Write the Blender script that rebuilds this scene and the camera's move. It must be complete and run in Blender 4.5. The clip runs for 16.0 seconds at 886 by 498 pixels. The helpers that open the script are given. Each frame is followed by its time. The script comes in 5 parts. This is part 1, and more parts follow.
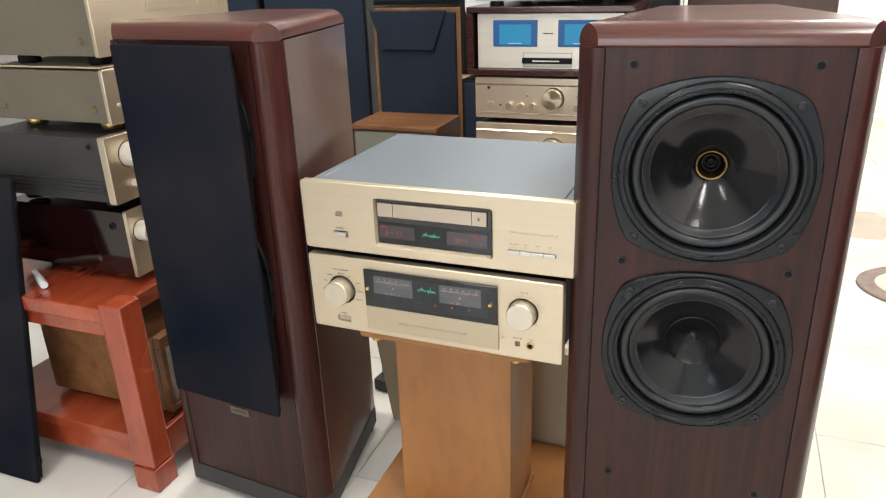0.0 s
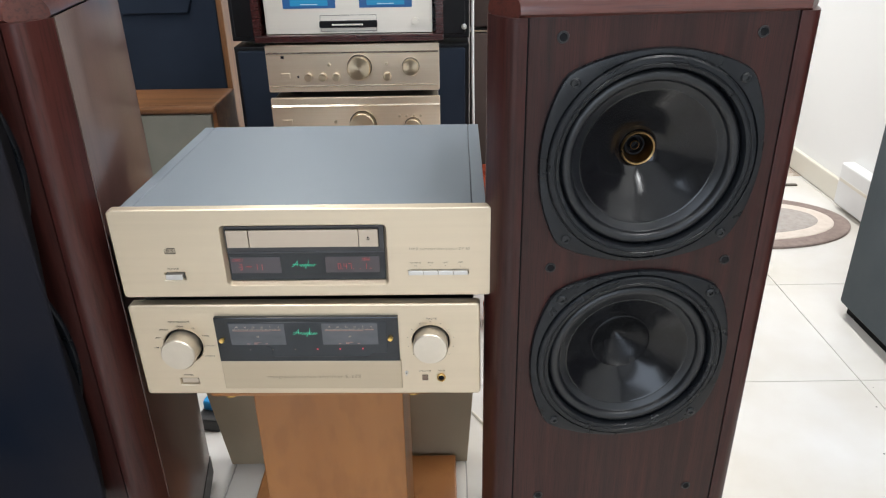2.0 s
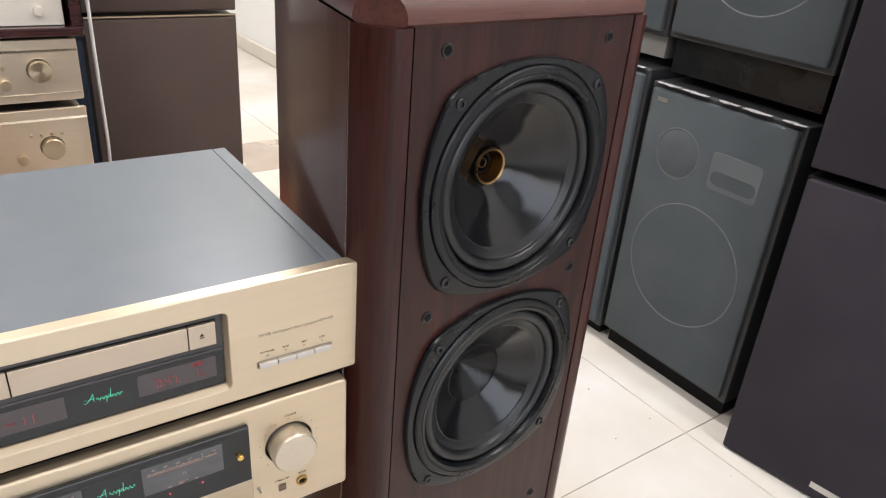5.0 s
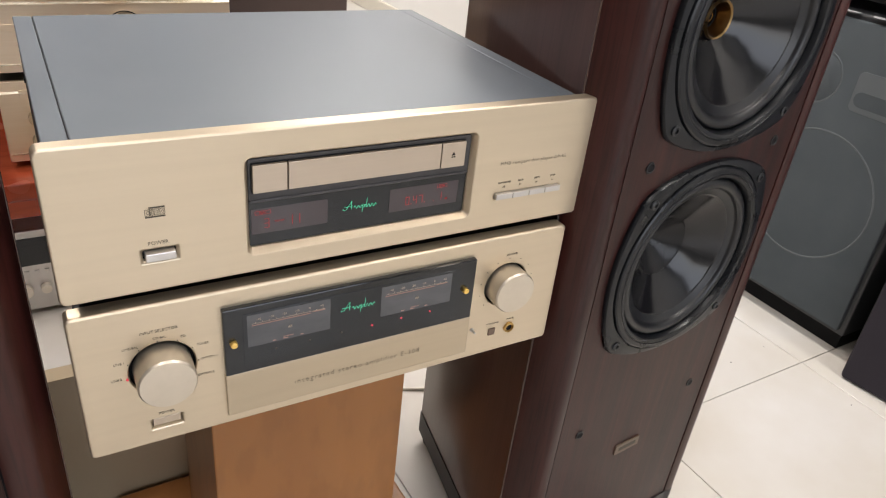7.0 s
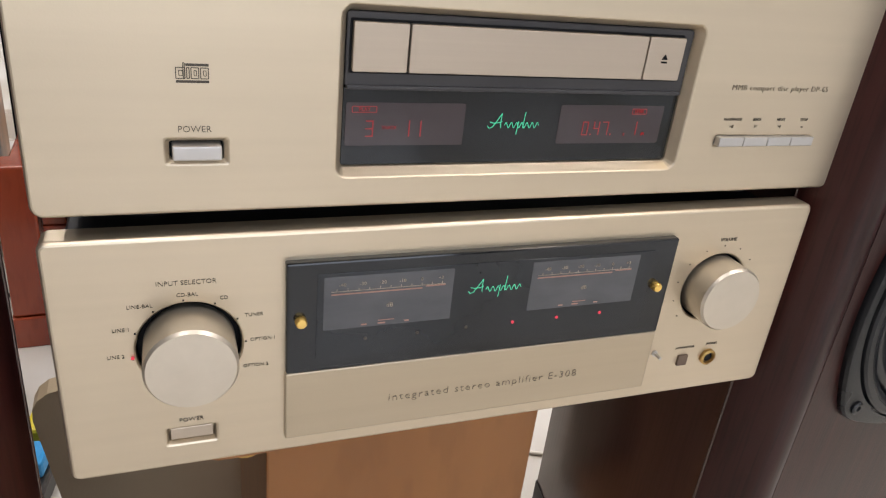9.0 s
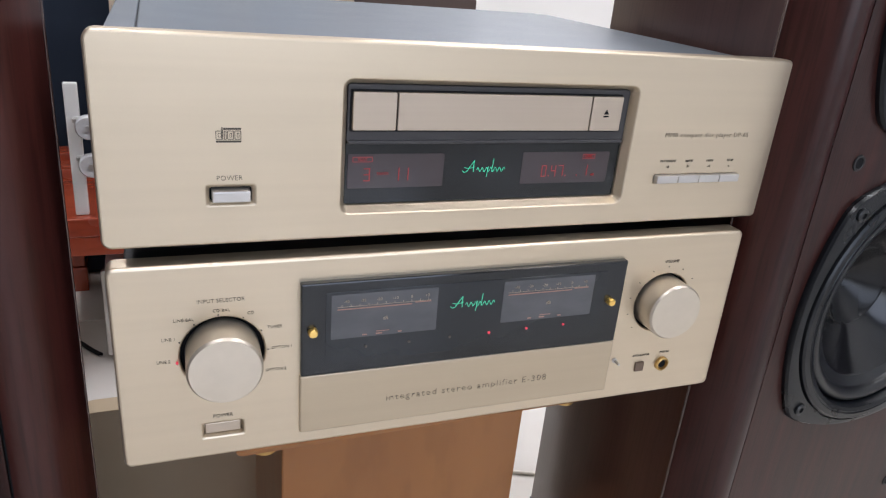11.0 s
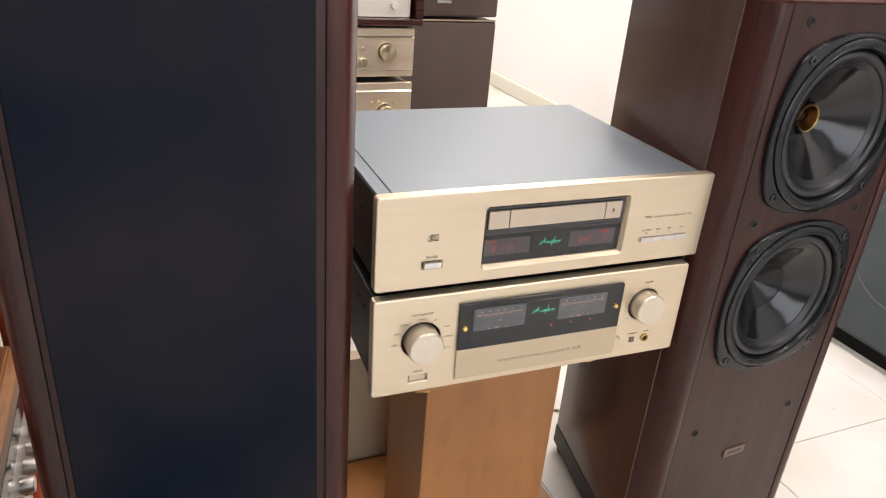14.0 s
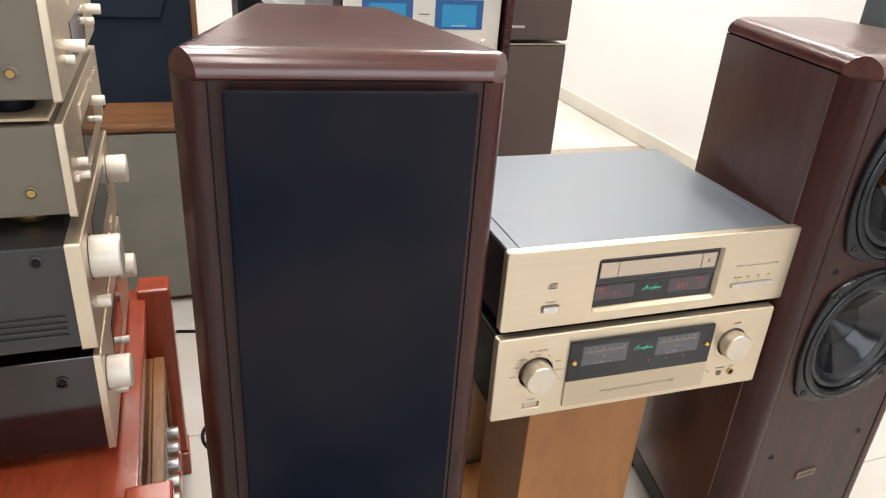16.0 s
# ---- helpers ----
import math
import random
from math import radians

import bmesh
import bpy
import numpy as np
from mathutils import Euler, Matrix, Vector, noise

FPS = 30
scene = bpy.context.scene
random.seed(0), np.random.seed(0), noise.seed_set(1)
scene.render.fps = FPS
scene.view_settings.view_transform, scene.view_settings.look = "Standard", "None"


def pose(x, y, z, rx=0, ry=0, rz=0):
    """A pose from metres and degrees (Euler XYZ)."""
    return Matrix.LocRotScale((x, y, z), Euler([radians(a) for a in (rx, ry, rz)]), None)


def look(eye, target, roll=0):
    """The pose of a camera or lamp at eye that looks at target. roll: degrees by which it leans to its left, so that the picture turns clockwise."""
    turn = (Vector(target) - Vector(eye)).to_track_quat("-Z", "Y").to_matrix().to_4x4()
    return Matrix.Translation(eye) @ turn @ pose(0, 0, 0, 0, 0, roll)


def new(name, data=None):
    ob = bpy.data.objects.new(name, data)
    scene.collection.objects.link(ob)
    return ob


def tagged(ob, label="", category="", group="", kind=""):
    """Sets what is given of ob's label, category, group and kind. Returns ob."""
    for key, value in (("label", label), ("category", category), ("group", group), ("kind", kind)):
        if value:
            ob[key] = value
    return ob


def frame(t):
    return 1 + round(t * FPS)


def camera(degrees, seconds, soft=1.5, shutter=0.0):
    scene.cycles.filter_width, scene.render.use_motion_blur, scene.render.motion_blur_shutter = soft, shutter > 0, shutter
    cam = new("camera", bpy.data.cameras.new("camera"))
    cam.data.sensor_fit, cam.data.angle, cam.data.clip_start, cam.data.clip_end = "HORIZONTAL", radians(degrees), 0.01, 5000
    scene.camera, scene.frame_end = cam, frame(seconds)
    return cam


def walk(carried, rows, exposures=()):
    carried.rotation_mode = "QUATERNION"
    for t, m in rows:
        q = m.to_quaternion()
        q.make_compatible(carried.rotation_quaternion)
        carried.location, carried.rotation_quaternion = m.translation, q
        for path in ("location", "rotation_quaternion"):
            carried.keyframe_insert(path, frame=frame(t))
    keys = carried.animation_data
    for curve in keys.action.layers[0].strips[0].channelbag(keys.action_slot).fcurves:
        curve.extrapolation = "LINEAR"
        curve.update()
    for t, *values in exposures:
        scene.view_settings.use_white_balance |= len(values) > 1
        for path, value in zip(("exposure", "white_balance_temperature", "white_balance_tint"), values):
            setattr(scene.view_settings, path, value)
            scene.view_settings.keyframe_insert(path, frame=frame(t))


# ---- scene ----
cam = camera(63.1, 16.0, soft=1.2)
METRES, EYE, TILT, LEAN, TURN = 2.1, 1.09, 0.0, 0.0, 21.9
ROWS = [
    (0.0, 0, 0.0012, 0.0008, -0.82, -21.81, 1.9),
    (0.5, -0.0067, 0.0382, -0.0024, -3.83, -22.93, 1.67),
    (1.0, -0.032, 0.074, -0.0071, -10.03, -24.09, 1.18),
    (1.5, -0.067, 0.1027, 0.0005, -17.44, -25.13, 0.97),
    (2.0, -0.074, 0.1305, 0.0007, -22.06, -25.82, 0.88),
    (2.5, -0.068, 0.1853, -0.0071, -28.71, -26.75, 0.45),
    (3.0, -0.0669, 0.2252, -0.0089, -35.14, -27.73, -0.33),
    (3.5, -0.0806, 0.2708, -0.0015, -42.93, -27.75, -0.96),
    (6.0, -0.186, 0.3109, -0.0057, -58.26, -26.76, -5.81),
    (6.5, -0.2118, 0.3272, -0.0314, -55.6, -28.19, -6.17),
    (7.0, -0.2047, 0.3489, -0.064, -52.36, -29.89, -5.82),
    (7.5, -0.1834, 0.3656, -0.0966, -49.22, -30.28, -5.72),
    (8.0, -0.1646, 0.39, -0.1178, -46.67, -29.38, -5.53),
    (8.5, -0.1568, 0.4054, -0.1403, -43.83, -27.32, -6.15),
    (9.0, -0.1515, 0.4084, -0.1496, -43.26, -25.21, -6.09),
    (11.5, -0.19, 0.3563, -0.1257, -43.46, -22.05, -4.77),
    (12.0, -0.207, 0.3336, -0.1078, -43.52, -22.32, -4.08),
    (12.5, -0.2251, 0.3182, -0.0769, -43.49, -23.54, -2.8),
    (13.0, -0.2538, 0.309, -0.0503, -44.11, -24.36, -3.1),
    (13.5, -0.3007, 0.2952, -0.0285, -44.88, -24.53, -3.92),
    (14.0, -0.3451, 0.2935, -0.0169, -44.21, -25.51, -4.21),
    (14.5, -0.3688, 0.2949, -0.0028, -42.35, -27.57, -4.5),
    (15.0, -0.3874, 0.2968, 0.0173, -41.72, -27.62, -4.73),
    (15.5, -0.4054, 0.2999, 0.0296, -41.35, -26.99, -4.57),
    (16.0, -0.4137, 0.303, 0.0358, -40.97, -26.28, -3.84),
]
walk(cam, [(t, pose(0, 0, EYE, TILT, LEAN, TURN) @ pose(METRES * x, METRES * y, METRES * z, 90 + pitch, roll, yaw)) for t, x, y, z, yaw, pitch, roll in ROWS],
     exposures=[(0.0, 0.35, 6650, 9), (0.5, 0.34, 6750, 9), (1.0, 0.27, 6650, 11), (1.5, 0.14, 6250, 10), (2.5, 0.0, 6100, 10), (3.5, 0.08, 6250, 12), (6.0, 0.08, 6650, 15), (6.5, -0.02, 6600, 14), (7.0, -0.08, 6700, 15), (8.0, -0.14, 6650, 16),
                (9.0, -0.16, 6500, 15), (11.5, -0.10, 5950, 16), (12.0, -0.05, 6100, 14), (13.0, 0.10, 6400, 13), (13.5, 0.20, 6500, 14), (14.5, 0.28, 6950, 18), (16.0, 0.24, 6600, 13)])

# ---- light ----
world = bpy.data.worlds.new("world")
scene.world = world
world.use_nodes = True
_sky = world.node_tree.nodes.new("ShaderNodeTexSky")
_sky.sky_type, _sky.sun_disc, _sky.sun_elevation, _sky.sun_rotation = "NISHITA", False, radians(50), radians(180)
world.node_tree.links.new(_sky.outputs[0], world.node_tree.nodes["Background"].inputs[0])
world.node_tree.nodes["Background"].inputs[1].default_value = 0.1


def area(name, m, sx, sy, watts, colour):
    data = bpy.data.lights.new(name, "AREA")
    data.shape, data.size, data.size_y, data.energy, data.color = "RECTANGLE", sx, sy, watts, colour
    ob = new(name, data)
    ob.matrix_world = m
    return ob


# the shop front's daylight, in its opening behind the camera
area("shop_front_daylight", look((-0.6, -2.92, 1.6), (-0.6, 0, 1.2)), 3.0, 2.0, 58, (0.86, 0.93, 1.0))
# tube lamps under the ceiling
TUBES = [(-1.1, 0.1), (0.75, 0.1), (-1.1, 1.9), (0.75, 1.9), (-1.1, 3.8), (0.75, 3.8)]
for tx, ty in TUBES:
    area("tube_light", look((tx, ty, 2.86), (tx, ty + 0.001, 0)), 0.16, 1.15, 17 + 3.8 * ty if tx < 0 else 24 + 4.8 * ty, (1.0, 0.97, 0.92))


# ---- materials ----
def principled(name):
    m = bpy.data.materials.new(name)
    m.use_nodes = True
    return m, m.node_tree.nodes, m.node_tree.links, m.node_tree.nodes["Principled BSDF"]


def surface(name, c1, c2, rough=0.5, metal=0.0, scale=(8, 8, 8), bump=0.02, detail=6.0, fine=220.0, rvar=0.1, coat=0.0, spread=0.25, spec=0.5, place=False):
    """Two tones mixed by stretched noise, a finer noise for roughness and relief."""
    m, n, l, p = principled(name)
    tc = n.new("ShaderNodeTexCoord")
    mp = n.new("ShaderNodeMapping")
    mp.inputs["Scale"].default_value = scale
    l.new(n.new("ShaderNodeNewGeometry").outputs["Position"] if place else tc.outputs["Object"], mp.inputs["Vector"])
    a = n.new("ShaderNodeTexNoise")
    a.inputs["Scale"].default_value, a.inputs["Detail"].default_value = 1.0, detail
    l.new(mp.outputs[0], a.inputs["Vector"])
    r = n.new("ShaderNodeValToRGB")
    r.color_ramp.elements[0].position, r.color_ramp.elements[1].position = 0.5 - spread, 0.5 + spread
    r.color_ramp.elements[0].color, r.color_ramp.elements[1].color = (*c1, 1), (*c2, 1)
    l.new(a.outputs["Fac"], r.inputs[0])
    l.new(r.outputs[0], p.inputs["Base Color"])
    b = n.new("ShaderNodeTexNoise")
    b.inputs["Scale"].default_value, b.inputs["Detail"].default_value = fine, 3.0
    l.new(tc.outputs["Object"], b.inputs["Vector"])
    mr = n.new("ShaderNodeMapRange")
    mr.inputs["To Min"].default_value, mr.inputs["To Max"].default_value = max(0.02, rough - rvar), min(1, rough + rvar)
    l.new(a.outputs["Fac"], mr.inputs["Value"])
    l.new(mr.outputs[0], p.inputs["Roughness"])
    p.inputs["Metallic"].default_value = metal
    p.inputs["Coat Weight"].default_value = coat
    p.inputs["Coat Roughness"].default_value = 0.12
    p.inputs["Specular IOR Level"].default_value = spec
    if bump:
        bp = n.new("ShaderNodeBump")
        bp.inputs["Strength"].default_value, bp.inputs["Distance"].default_value = bump, 0.002
        l.new(b.outputs["Fac"], bp.inputs["Height"])
        l.new(bp.outputs[0], p.inputs["Normal"])
    return m


def wood(name, dark, light, rough=0.35, coat=0.2, grain=(60, 60, 3.0), spread=0.22, pore=0.35, spec=0.5):
    """Veneer: long grain streaks with fine dark pores along one axis."""
    m, n, l, p = principled(name)
    tc = n.new("ShaderNodeTexCoord")
    mp = n.new("ShaderNodeMapping")
    mp.inputs["Scale"].default_value = grain
    l.new(tc.outputs["Object"], mp.inputs["Vector"])
    a = n.new("ShaderNodeTexNoise")
    a.inputs["Scale"].default_value, a.inputs["Detail"].default_value, a.inputs["Distortion"].default_value = 0.45, 6.0, 0.6
    l.new(mp.outputs[0], a.inputs["Vector"])
    r = n.new("ShaderNodeValToRGB")
    r.color_ramp.elements[0].position, r.color_ramp.elements[1].position = 0.5 - spread, 0.5 + spread
    r.color_ramp.elements[0].color, r.color_ramp.elements[1].color = (*dark, 1), (*light, 1)
    l.new(a.outputs["Fac"], r.inputs[0])
    f = n.new("ShaderNodeTexNoise")
    f.inputs["Scale"].default_value, f.inputs["Detail"].default_value = 5.0, 2.0
    l.new(mp.outputs[0], f.inputs["Vector"])
    pr = n.new("ShaderNodeMapRange")
    pr.inputs["From Min"].default_value, pr.inputs["From Max"].default_value = 0.35, 0.5
    pr.inputs["To Min"].default_value, pr.inputs["To Max"].default_value = 1.0 - pore, 1.0
    l.new(f.outputs["Fac"], pr.inputs["Value"])
    mx = n.new("ShaderNodeMix")
    mx.data_type, mx.blend_type = "RGBA", "MULTIPLY"
    mx.inputs["Factor"].default_value = 1.0
    l.new(r.outputs[0], mx.inputs["A"])
    l.new(pr.outputs[0], mx.inputs["B"])
    l.new(mx.outputs["Result"], p.inputs["Base Color"])
    w = n.new("ShaderNodeTexNoise")
    w.inputs["Scale"].default_value = 4.0
    l.new(tc.outputs["Object"], w.inputs["Vector"])
    mr = n.new("ShaderNodeMapRange")
    mr.inputs["To Min"].default_value, mr.inputs["To Max"].default_value = rough - 0.08, rough + 0.1
    l.new(w.outputs["Fac"], mr.inputs["Value"])
    l.new(mr.outputs[0], p.inputs["Roughness"])
    p.inputs["Specular IOR Level"].default_value = spec
    p.inputs["Coat Weight"].default_value, p.inputs["Coat Roughness"].default_value = coat, 0.15
    bp = n.new("ShaderNodeBump")
    bp.inputs["Strength"].default_value, bp.inputs["Distance"].default_value = 0.08, 0.001
    l.new(f.outputs["Fac"], bp.inputs["Height"])
    l.new(bp.outputs[0], p.inputs["Normal"])
    return m


def glow(name, colour, strength):
    m, n, l, p = principled(name)
    p.inputs["Base Color"].default_value = (0.01, 0.01, 0.01, 1)
    p.inputs["Emission Color"].default_value = (*colour, 1)
    p.inputs["Emission Strength"].default_value = strength
    return m


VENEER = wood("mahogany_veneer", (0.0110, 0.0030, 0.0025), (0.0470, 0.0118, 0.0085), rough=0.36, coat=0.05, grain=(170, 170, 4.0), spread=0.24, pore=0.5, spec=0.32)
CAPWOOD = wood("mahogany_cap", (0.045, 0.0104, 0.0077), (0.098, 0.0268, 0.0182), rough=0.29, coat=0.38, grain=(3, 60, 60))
# glossy, paler wood for the bead that draws the seam's glint
GLINTWOOD = wood("pale_glint_bead", (0.060, 0.030, 0.022), (0.09, 0.05, 0.038), rough=0.18, coat=0.6)
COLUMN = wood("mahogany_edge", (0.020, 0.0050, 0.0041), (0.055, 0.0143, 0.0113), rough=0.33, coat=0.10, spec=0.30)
# side mahogany kept paler and greyer: the floor's sheen is mixed into its colour
SHEENWOOD = wood("mahogany_side_sheen", (0.062, 0.0310, 0.0262), (0.083, 0.0420, 0.0356), rough=0.31, coat=0.65, pore=0.14, spec=0.5)
CHERRY = wood("cherry_stand", (0.235, 0.084, 0.021), (0.43, 0.186, 0.053), rough=0.36, coat=0.12, grain=(9, 9, 3.0), spread=0.28, pore=0.10)
REDWOOD = wood("red_lacquered_wood", (0.25, 0.034, 0.013), (0.40, 0.075, 0.028), rough=0.25, coat=0.5, grain=(4, 22, 22), pore=0.12)
REDPOST = wood("red_lacquered_post", (0.24, 0.032, 0.012), (0.38, 0.070, 0.026), rough=0.25, coat=0.5, grain=(22, 22, 4), pore=0.12)
DARKWOOD = wood("rosewood_case", (0.028, 0.007, 0.007), (0.06, 0.014, 0.012), rough=0.25, coat=0.4, grain=(4, 50, 50))
WALNUT = wood("walnut", (0.13, 0.05, 0.018), (0.30, 0.135, 0.05), rough=0.42, coat=0.1, grain=(4, 40, 40), pore=0.25)
WALNUTV = wood("walnut_upright", (0.16, 0.065, 0.022), (0.33, 0.15, 0.055), rough=0.42, coat=0.1, grain=(40, 40, 4), pore=0.25)
CHAMP = surface("champagne_aluminium", (0.62, 0.525, 0.392), (0.66, 0.56, 0.42), rough=0.38, metal=0.85, scale=(3, 400, 120), bump=0.03, fine=900, rvar=0.04)
SUBGOLD = surface("champagne_sub_panel", (0.485, 0.402, 0.29), (0.525, 0.437, 0.315), rough=0.42, metal=0.75, scale=(3, 400, 120), bump=0.03, fine=900, rvar=0.04)
CHAMPB = surface("champagne_tray", (0.50, 0.42, 0.335), (0.54, 0.455, 0.365), rough=0.36, metal=0.75, scale=(3, 400, 300), bump=0.02, fine=900, rvar=0.04)
KNOB = surface("champagne_knob", (0.61, 0.545, 0.45), (0.66, 0.59, 0.49), rough=0.38, metal=0.8, scale=(90, 90, 90), bump=0.02, fine=900, rvar=0.05)
SILVERGOLD = surface("silver_gold_aluminium", (0.88, 0.715, 0.525), (0.93, 0.78, 0.60), rough=0.32, metal=0.8, scale=(2, 300, 260), bump=0.03, fine=900, rvar=0.06)
SOCKET = surface("dull_steel_ring", (0.016, 0.015, 0.016), (0.026, 0.025, 0.026), rough=0.45, metal=0.3, scale=(60, 60, 60), bump=0.0)
FILM = surface("milky_plastic_film", (0.42, 0.42, 0.44), (0.62, 0.62, 0.63), rough=0.3, scale=(40, 40, 40), bump=0.2)
BRIGHT = surface("polished_gold_edge", (0.90, 0.78, 0.62), (0.94, 0.84, 0.70), rough=0.22, metal=0.9, scale=(40, 40, 40), bump=0.0)
LACQUER = surface("dark_red_lacquer", (0.006, 0.0016, 0.0018), (0.012, 0.0030, 0.0030), rough=0.10, scale=(6, 6, 6), bump=0.0, rvar=0.04, coat=0.4)
SILVER = surface("silver_button", (0.55, 0.53, 0.51), (0.61, 0.59, 0.57), rough=0.3, metal=0.8, scale=(40, 40, 40), bump=0.0, rvar=0.04)
GREYTOP = surface("grey_sheet_steel", (0.128, 0.150, 0.172), (0.148, 0.170, 0.192), rough=0.40, metal=0.25, scale=(25, 25, 25), bump=0.06, fine=1400, rvar=0.05)
BLACKMETAL = surface("black_sheet_steel", (0.006, 0.007, 0.009), (0.010, 0.010, 0.012), rough=0.45, scale=(12, 12, 12), bump=0.05, fine=1200, spec=0.22)
DARKGREY = surface("dark_grey_steel", (0.026, 0.025, 0.025), (0.038, 0.036, 0.035), rough=0.45, metal=0.1, scale=(9, 9, 9), bump=0.05, fine=1200)
TAUPE = surface("champagne_sheet_steel", (0.135, 0.115, 0.083), (0.170, 0.145, 0.105), rough=0.45, metal=0.3, scale=(7, 7, 7), bump=0.04, fine=1200)
BEZEL = surface("dark_bezel", (0.034, 0.032, 0.034), (0.045, 0.042, 0.044), rough=0.35, scale=(20, 20, 20), bump=0.0)
SMOKE = surface("smoked_window", (0.008, 0.0095, 0.011), (0.012, 0.0135, 0.0155), rough=0.07, scale=(6, 6, 6), bump=0.0, rvar=0.03)
# display glass lighter than the window: a milky reflection put into its base colour
SMOKEVEIL = surface("smoked_display_veil", (0.036, 0.025, 0.029), (0.044, 0.031, 0.035), rough=0.10, scale=(6, 6, 6), bump=0.0, rvar=0.03, spec=0.75)
METERPANE = surface("meter_pane", (0.010, 0.013, 0.016), (0.015, 0.018, 0.022), rough=0.10, scale=(6, 6, 6), bump=0.0, rvar=0.03)
METERGREY = surface("meter_face", (0.055, 0.058, 0.064), (0.105, 0.105, 0.110), rough=0.22, scale=(25, 10, 60), bump=0.0)
# the blue and violet mottling paints soft reflections on the black cloth
CLOTH = surface("black_cloth_painted_sheen", (0.0062, 0.0090, 0.0158), (0.0210, 0.0192, 0.0215), rough=0.92, scale=(3.2, 3.2, 3.2), bump=0.35, detail=2.5, fine=1500, spread=0.16, spec=0.0)
NAVYCLOTH = surface("navy_black_cloth", (0.012, 0.019, 0.034), (0.020, 0.029, 0.047), rough=0.85, scale=(6, 6, 6), bump=0.3, fine=1300, spec=0.25)
GREYCLOTH = surface("dark_grey_cloth", (0.072, 0.086, 0.095), (0.098, 0.113, 0.123), rough=0.8, scale=(7, 7, 7), bump=0.35, fine=1300, spec=0.15)
TOWERCLOTH = surface("violet_black_cloth", (0.028, 0.024, 0.032), (0.042, 0.037, 0.046), rough=0.85, scale=(7, 7, 7), bump=0.35, fine=1300, spec=0.25)
BROWNCLOTH = surface("brown_cloth", (0.062, 0.040, 0.033), (0.080, 0.052, 0.043), rough=0.8, scale=(7, 7, 7), bump=0.3, fine=1300)
GREENGREY = surface("grey_green_cloth", (0.20, 0.20, 0.17), (0.26, 0.255, 0.215), rough=0.85, scale=(8, 8, 8), bump=0.3, fine=1200)
BASKET = surface("black_cast_basket", (0.0035, 0.0043, 0.0058), (0.0065, 0.0078, 0.0100), rough=0.29, scale=(25, 25, 25), bump=0.06, fine=700, spec=0.35)
RUBBER = surface("black_rubber", (0.005, 0.0055, 0.007), (0.008, 0.009, 0.011), rough=0.34, scale=(30, 30, 30), bump=0.03, fine=600, spec=0.50)
CONE = surface("black_polymer_cone", (0.0035, 0.0035, 0.0045), (0.005, 0.005, 0.006), rough=0.165, scale=(18, 18, 18), bump=0.006, fine=300, rvar=0.04, spec=0.45)
DUSTCAP = surface("black_dust_cap", (0.0035, 0.0035, 0.0045), (0.005, 0.005, 0.006), rough=0.27, scale=(18, 18, 18), bump=0.006, fine=300, rvar=0.04, spec=0.32)
THROAT = surface("dull_brass_throat", (0.20, 0.125, 0.055), (0.30, 0.19, 0.085), rough=0.30, metal=1.0, scale=(30, 30, 30), bump=0.0)
BRASS = surface("brass", (0.46, 0.29, 0.10), (0.58, 0.38, 0.15), rough=0.3, metal=1.0, scale=(30, 30, 30), bump=0.0)
GOLD = surface("gold_screw", (0.85, 0.55, 0.12), (0.9, 0.62, 0.2), rough=0.28, metal=0.9, scale=(60, 60, 60), bump=0.0)
PLATE = surface("bronze_name_plate", (0.13, 0.09, 0.065), (0.19, 0.135, 0.10), rough=0.4, metal=0.5, scale=(30, 30, 30), bump=0.0)
DARK = surface("matt_black", (0.003, 0.003, 0.004), (0.005, 0.005, 0.006), rough=0.6, scale=(30, 30, 30), bump=0.0, spec=0.18)
PLINTH = surface("black_plinth", (0.020, 0.019, 0.020), (0.034, 0.032, 0.032), rough=0.5, scale=(15, 15, 15), bump=0.05)
FAINT = surface("faint_print", (0.15, 0.12, 0.088), (0.18, 0.145, 0.105), rough=0.6, metal=0.0, scale=(30, 30, 30), bump=0.0)
PRINT = surface("grey_print", (0.055, 0.044, 0.032), (0.075, 0.060, 0.044), rough=0.6, scale=(30, 30, 30), bump=0.0)
WHITE = surface("white_plastic", (0.72, 0.72, 0.71), (0.78, 0.78, 0.77), rough=0.4, scale=(10, 10, 10), bump=0.0)
CREAM = surface("cream_aluminium", (0.72, 0.66, 0.57), (0.77, 0.71, 0.62), rough=0.42, metal=0.35, scale=(4, 200, 90), bump=0.0)
KRAFT = surface("beige_board", (0.35, 0.272, 0.172), (0.42, 0.332, 0.22), rough=0.7, scale=(5, 5, 5), bump=0.1, fine=300)
# grey for the unseen walls only, chosen to lower the bounce light
BOUNCECUT = surface("bounce_cutting_grey", (0.27, 0.265, 0.26), (0.31, 0.305, 0.30), rough=0.7, scale=(1.3, 1.3, 1.3), bump=0.06, fine=160)
WALLPAINT = surface("white_wall_paint", (0.83, 0.828, 0.812), (0.87, 0.868, 0.855), rough=0.6, scale=(1.3, 1.3, 1.3), bump=0.06, fine=160)
SKIRT = surface("cream_skirting", (0.66, 0.62, 0.53), (0.74, 0.70, 0.61), rough=0.35, scale=(3, 3, 3), bump=0.0)
TILE = surface("glazed_white_tile", (0.56, 0.515, 0.435), (0.70, 0.69, 0.67), rough=0.17, scale=(2.2, 2.2, 2.2), bump=0.01, fine=40, rvar=0.07, spread=0.2, place=True)
GROUT = surface("grey_grout", (0.36, 0.345, 0.32), (0.44, 0.425, 0.40), rough=0.85, scale=(30, 30, 30), bump=0.1)
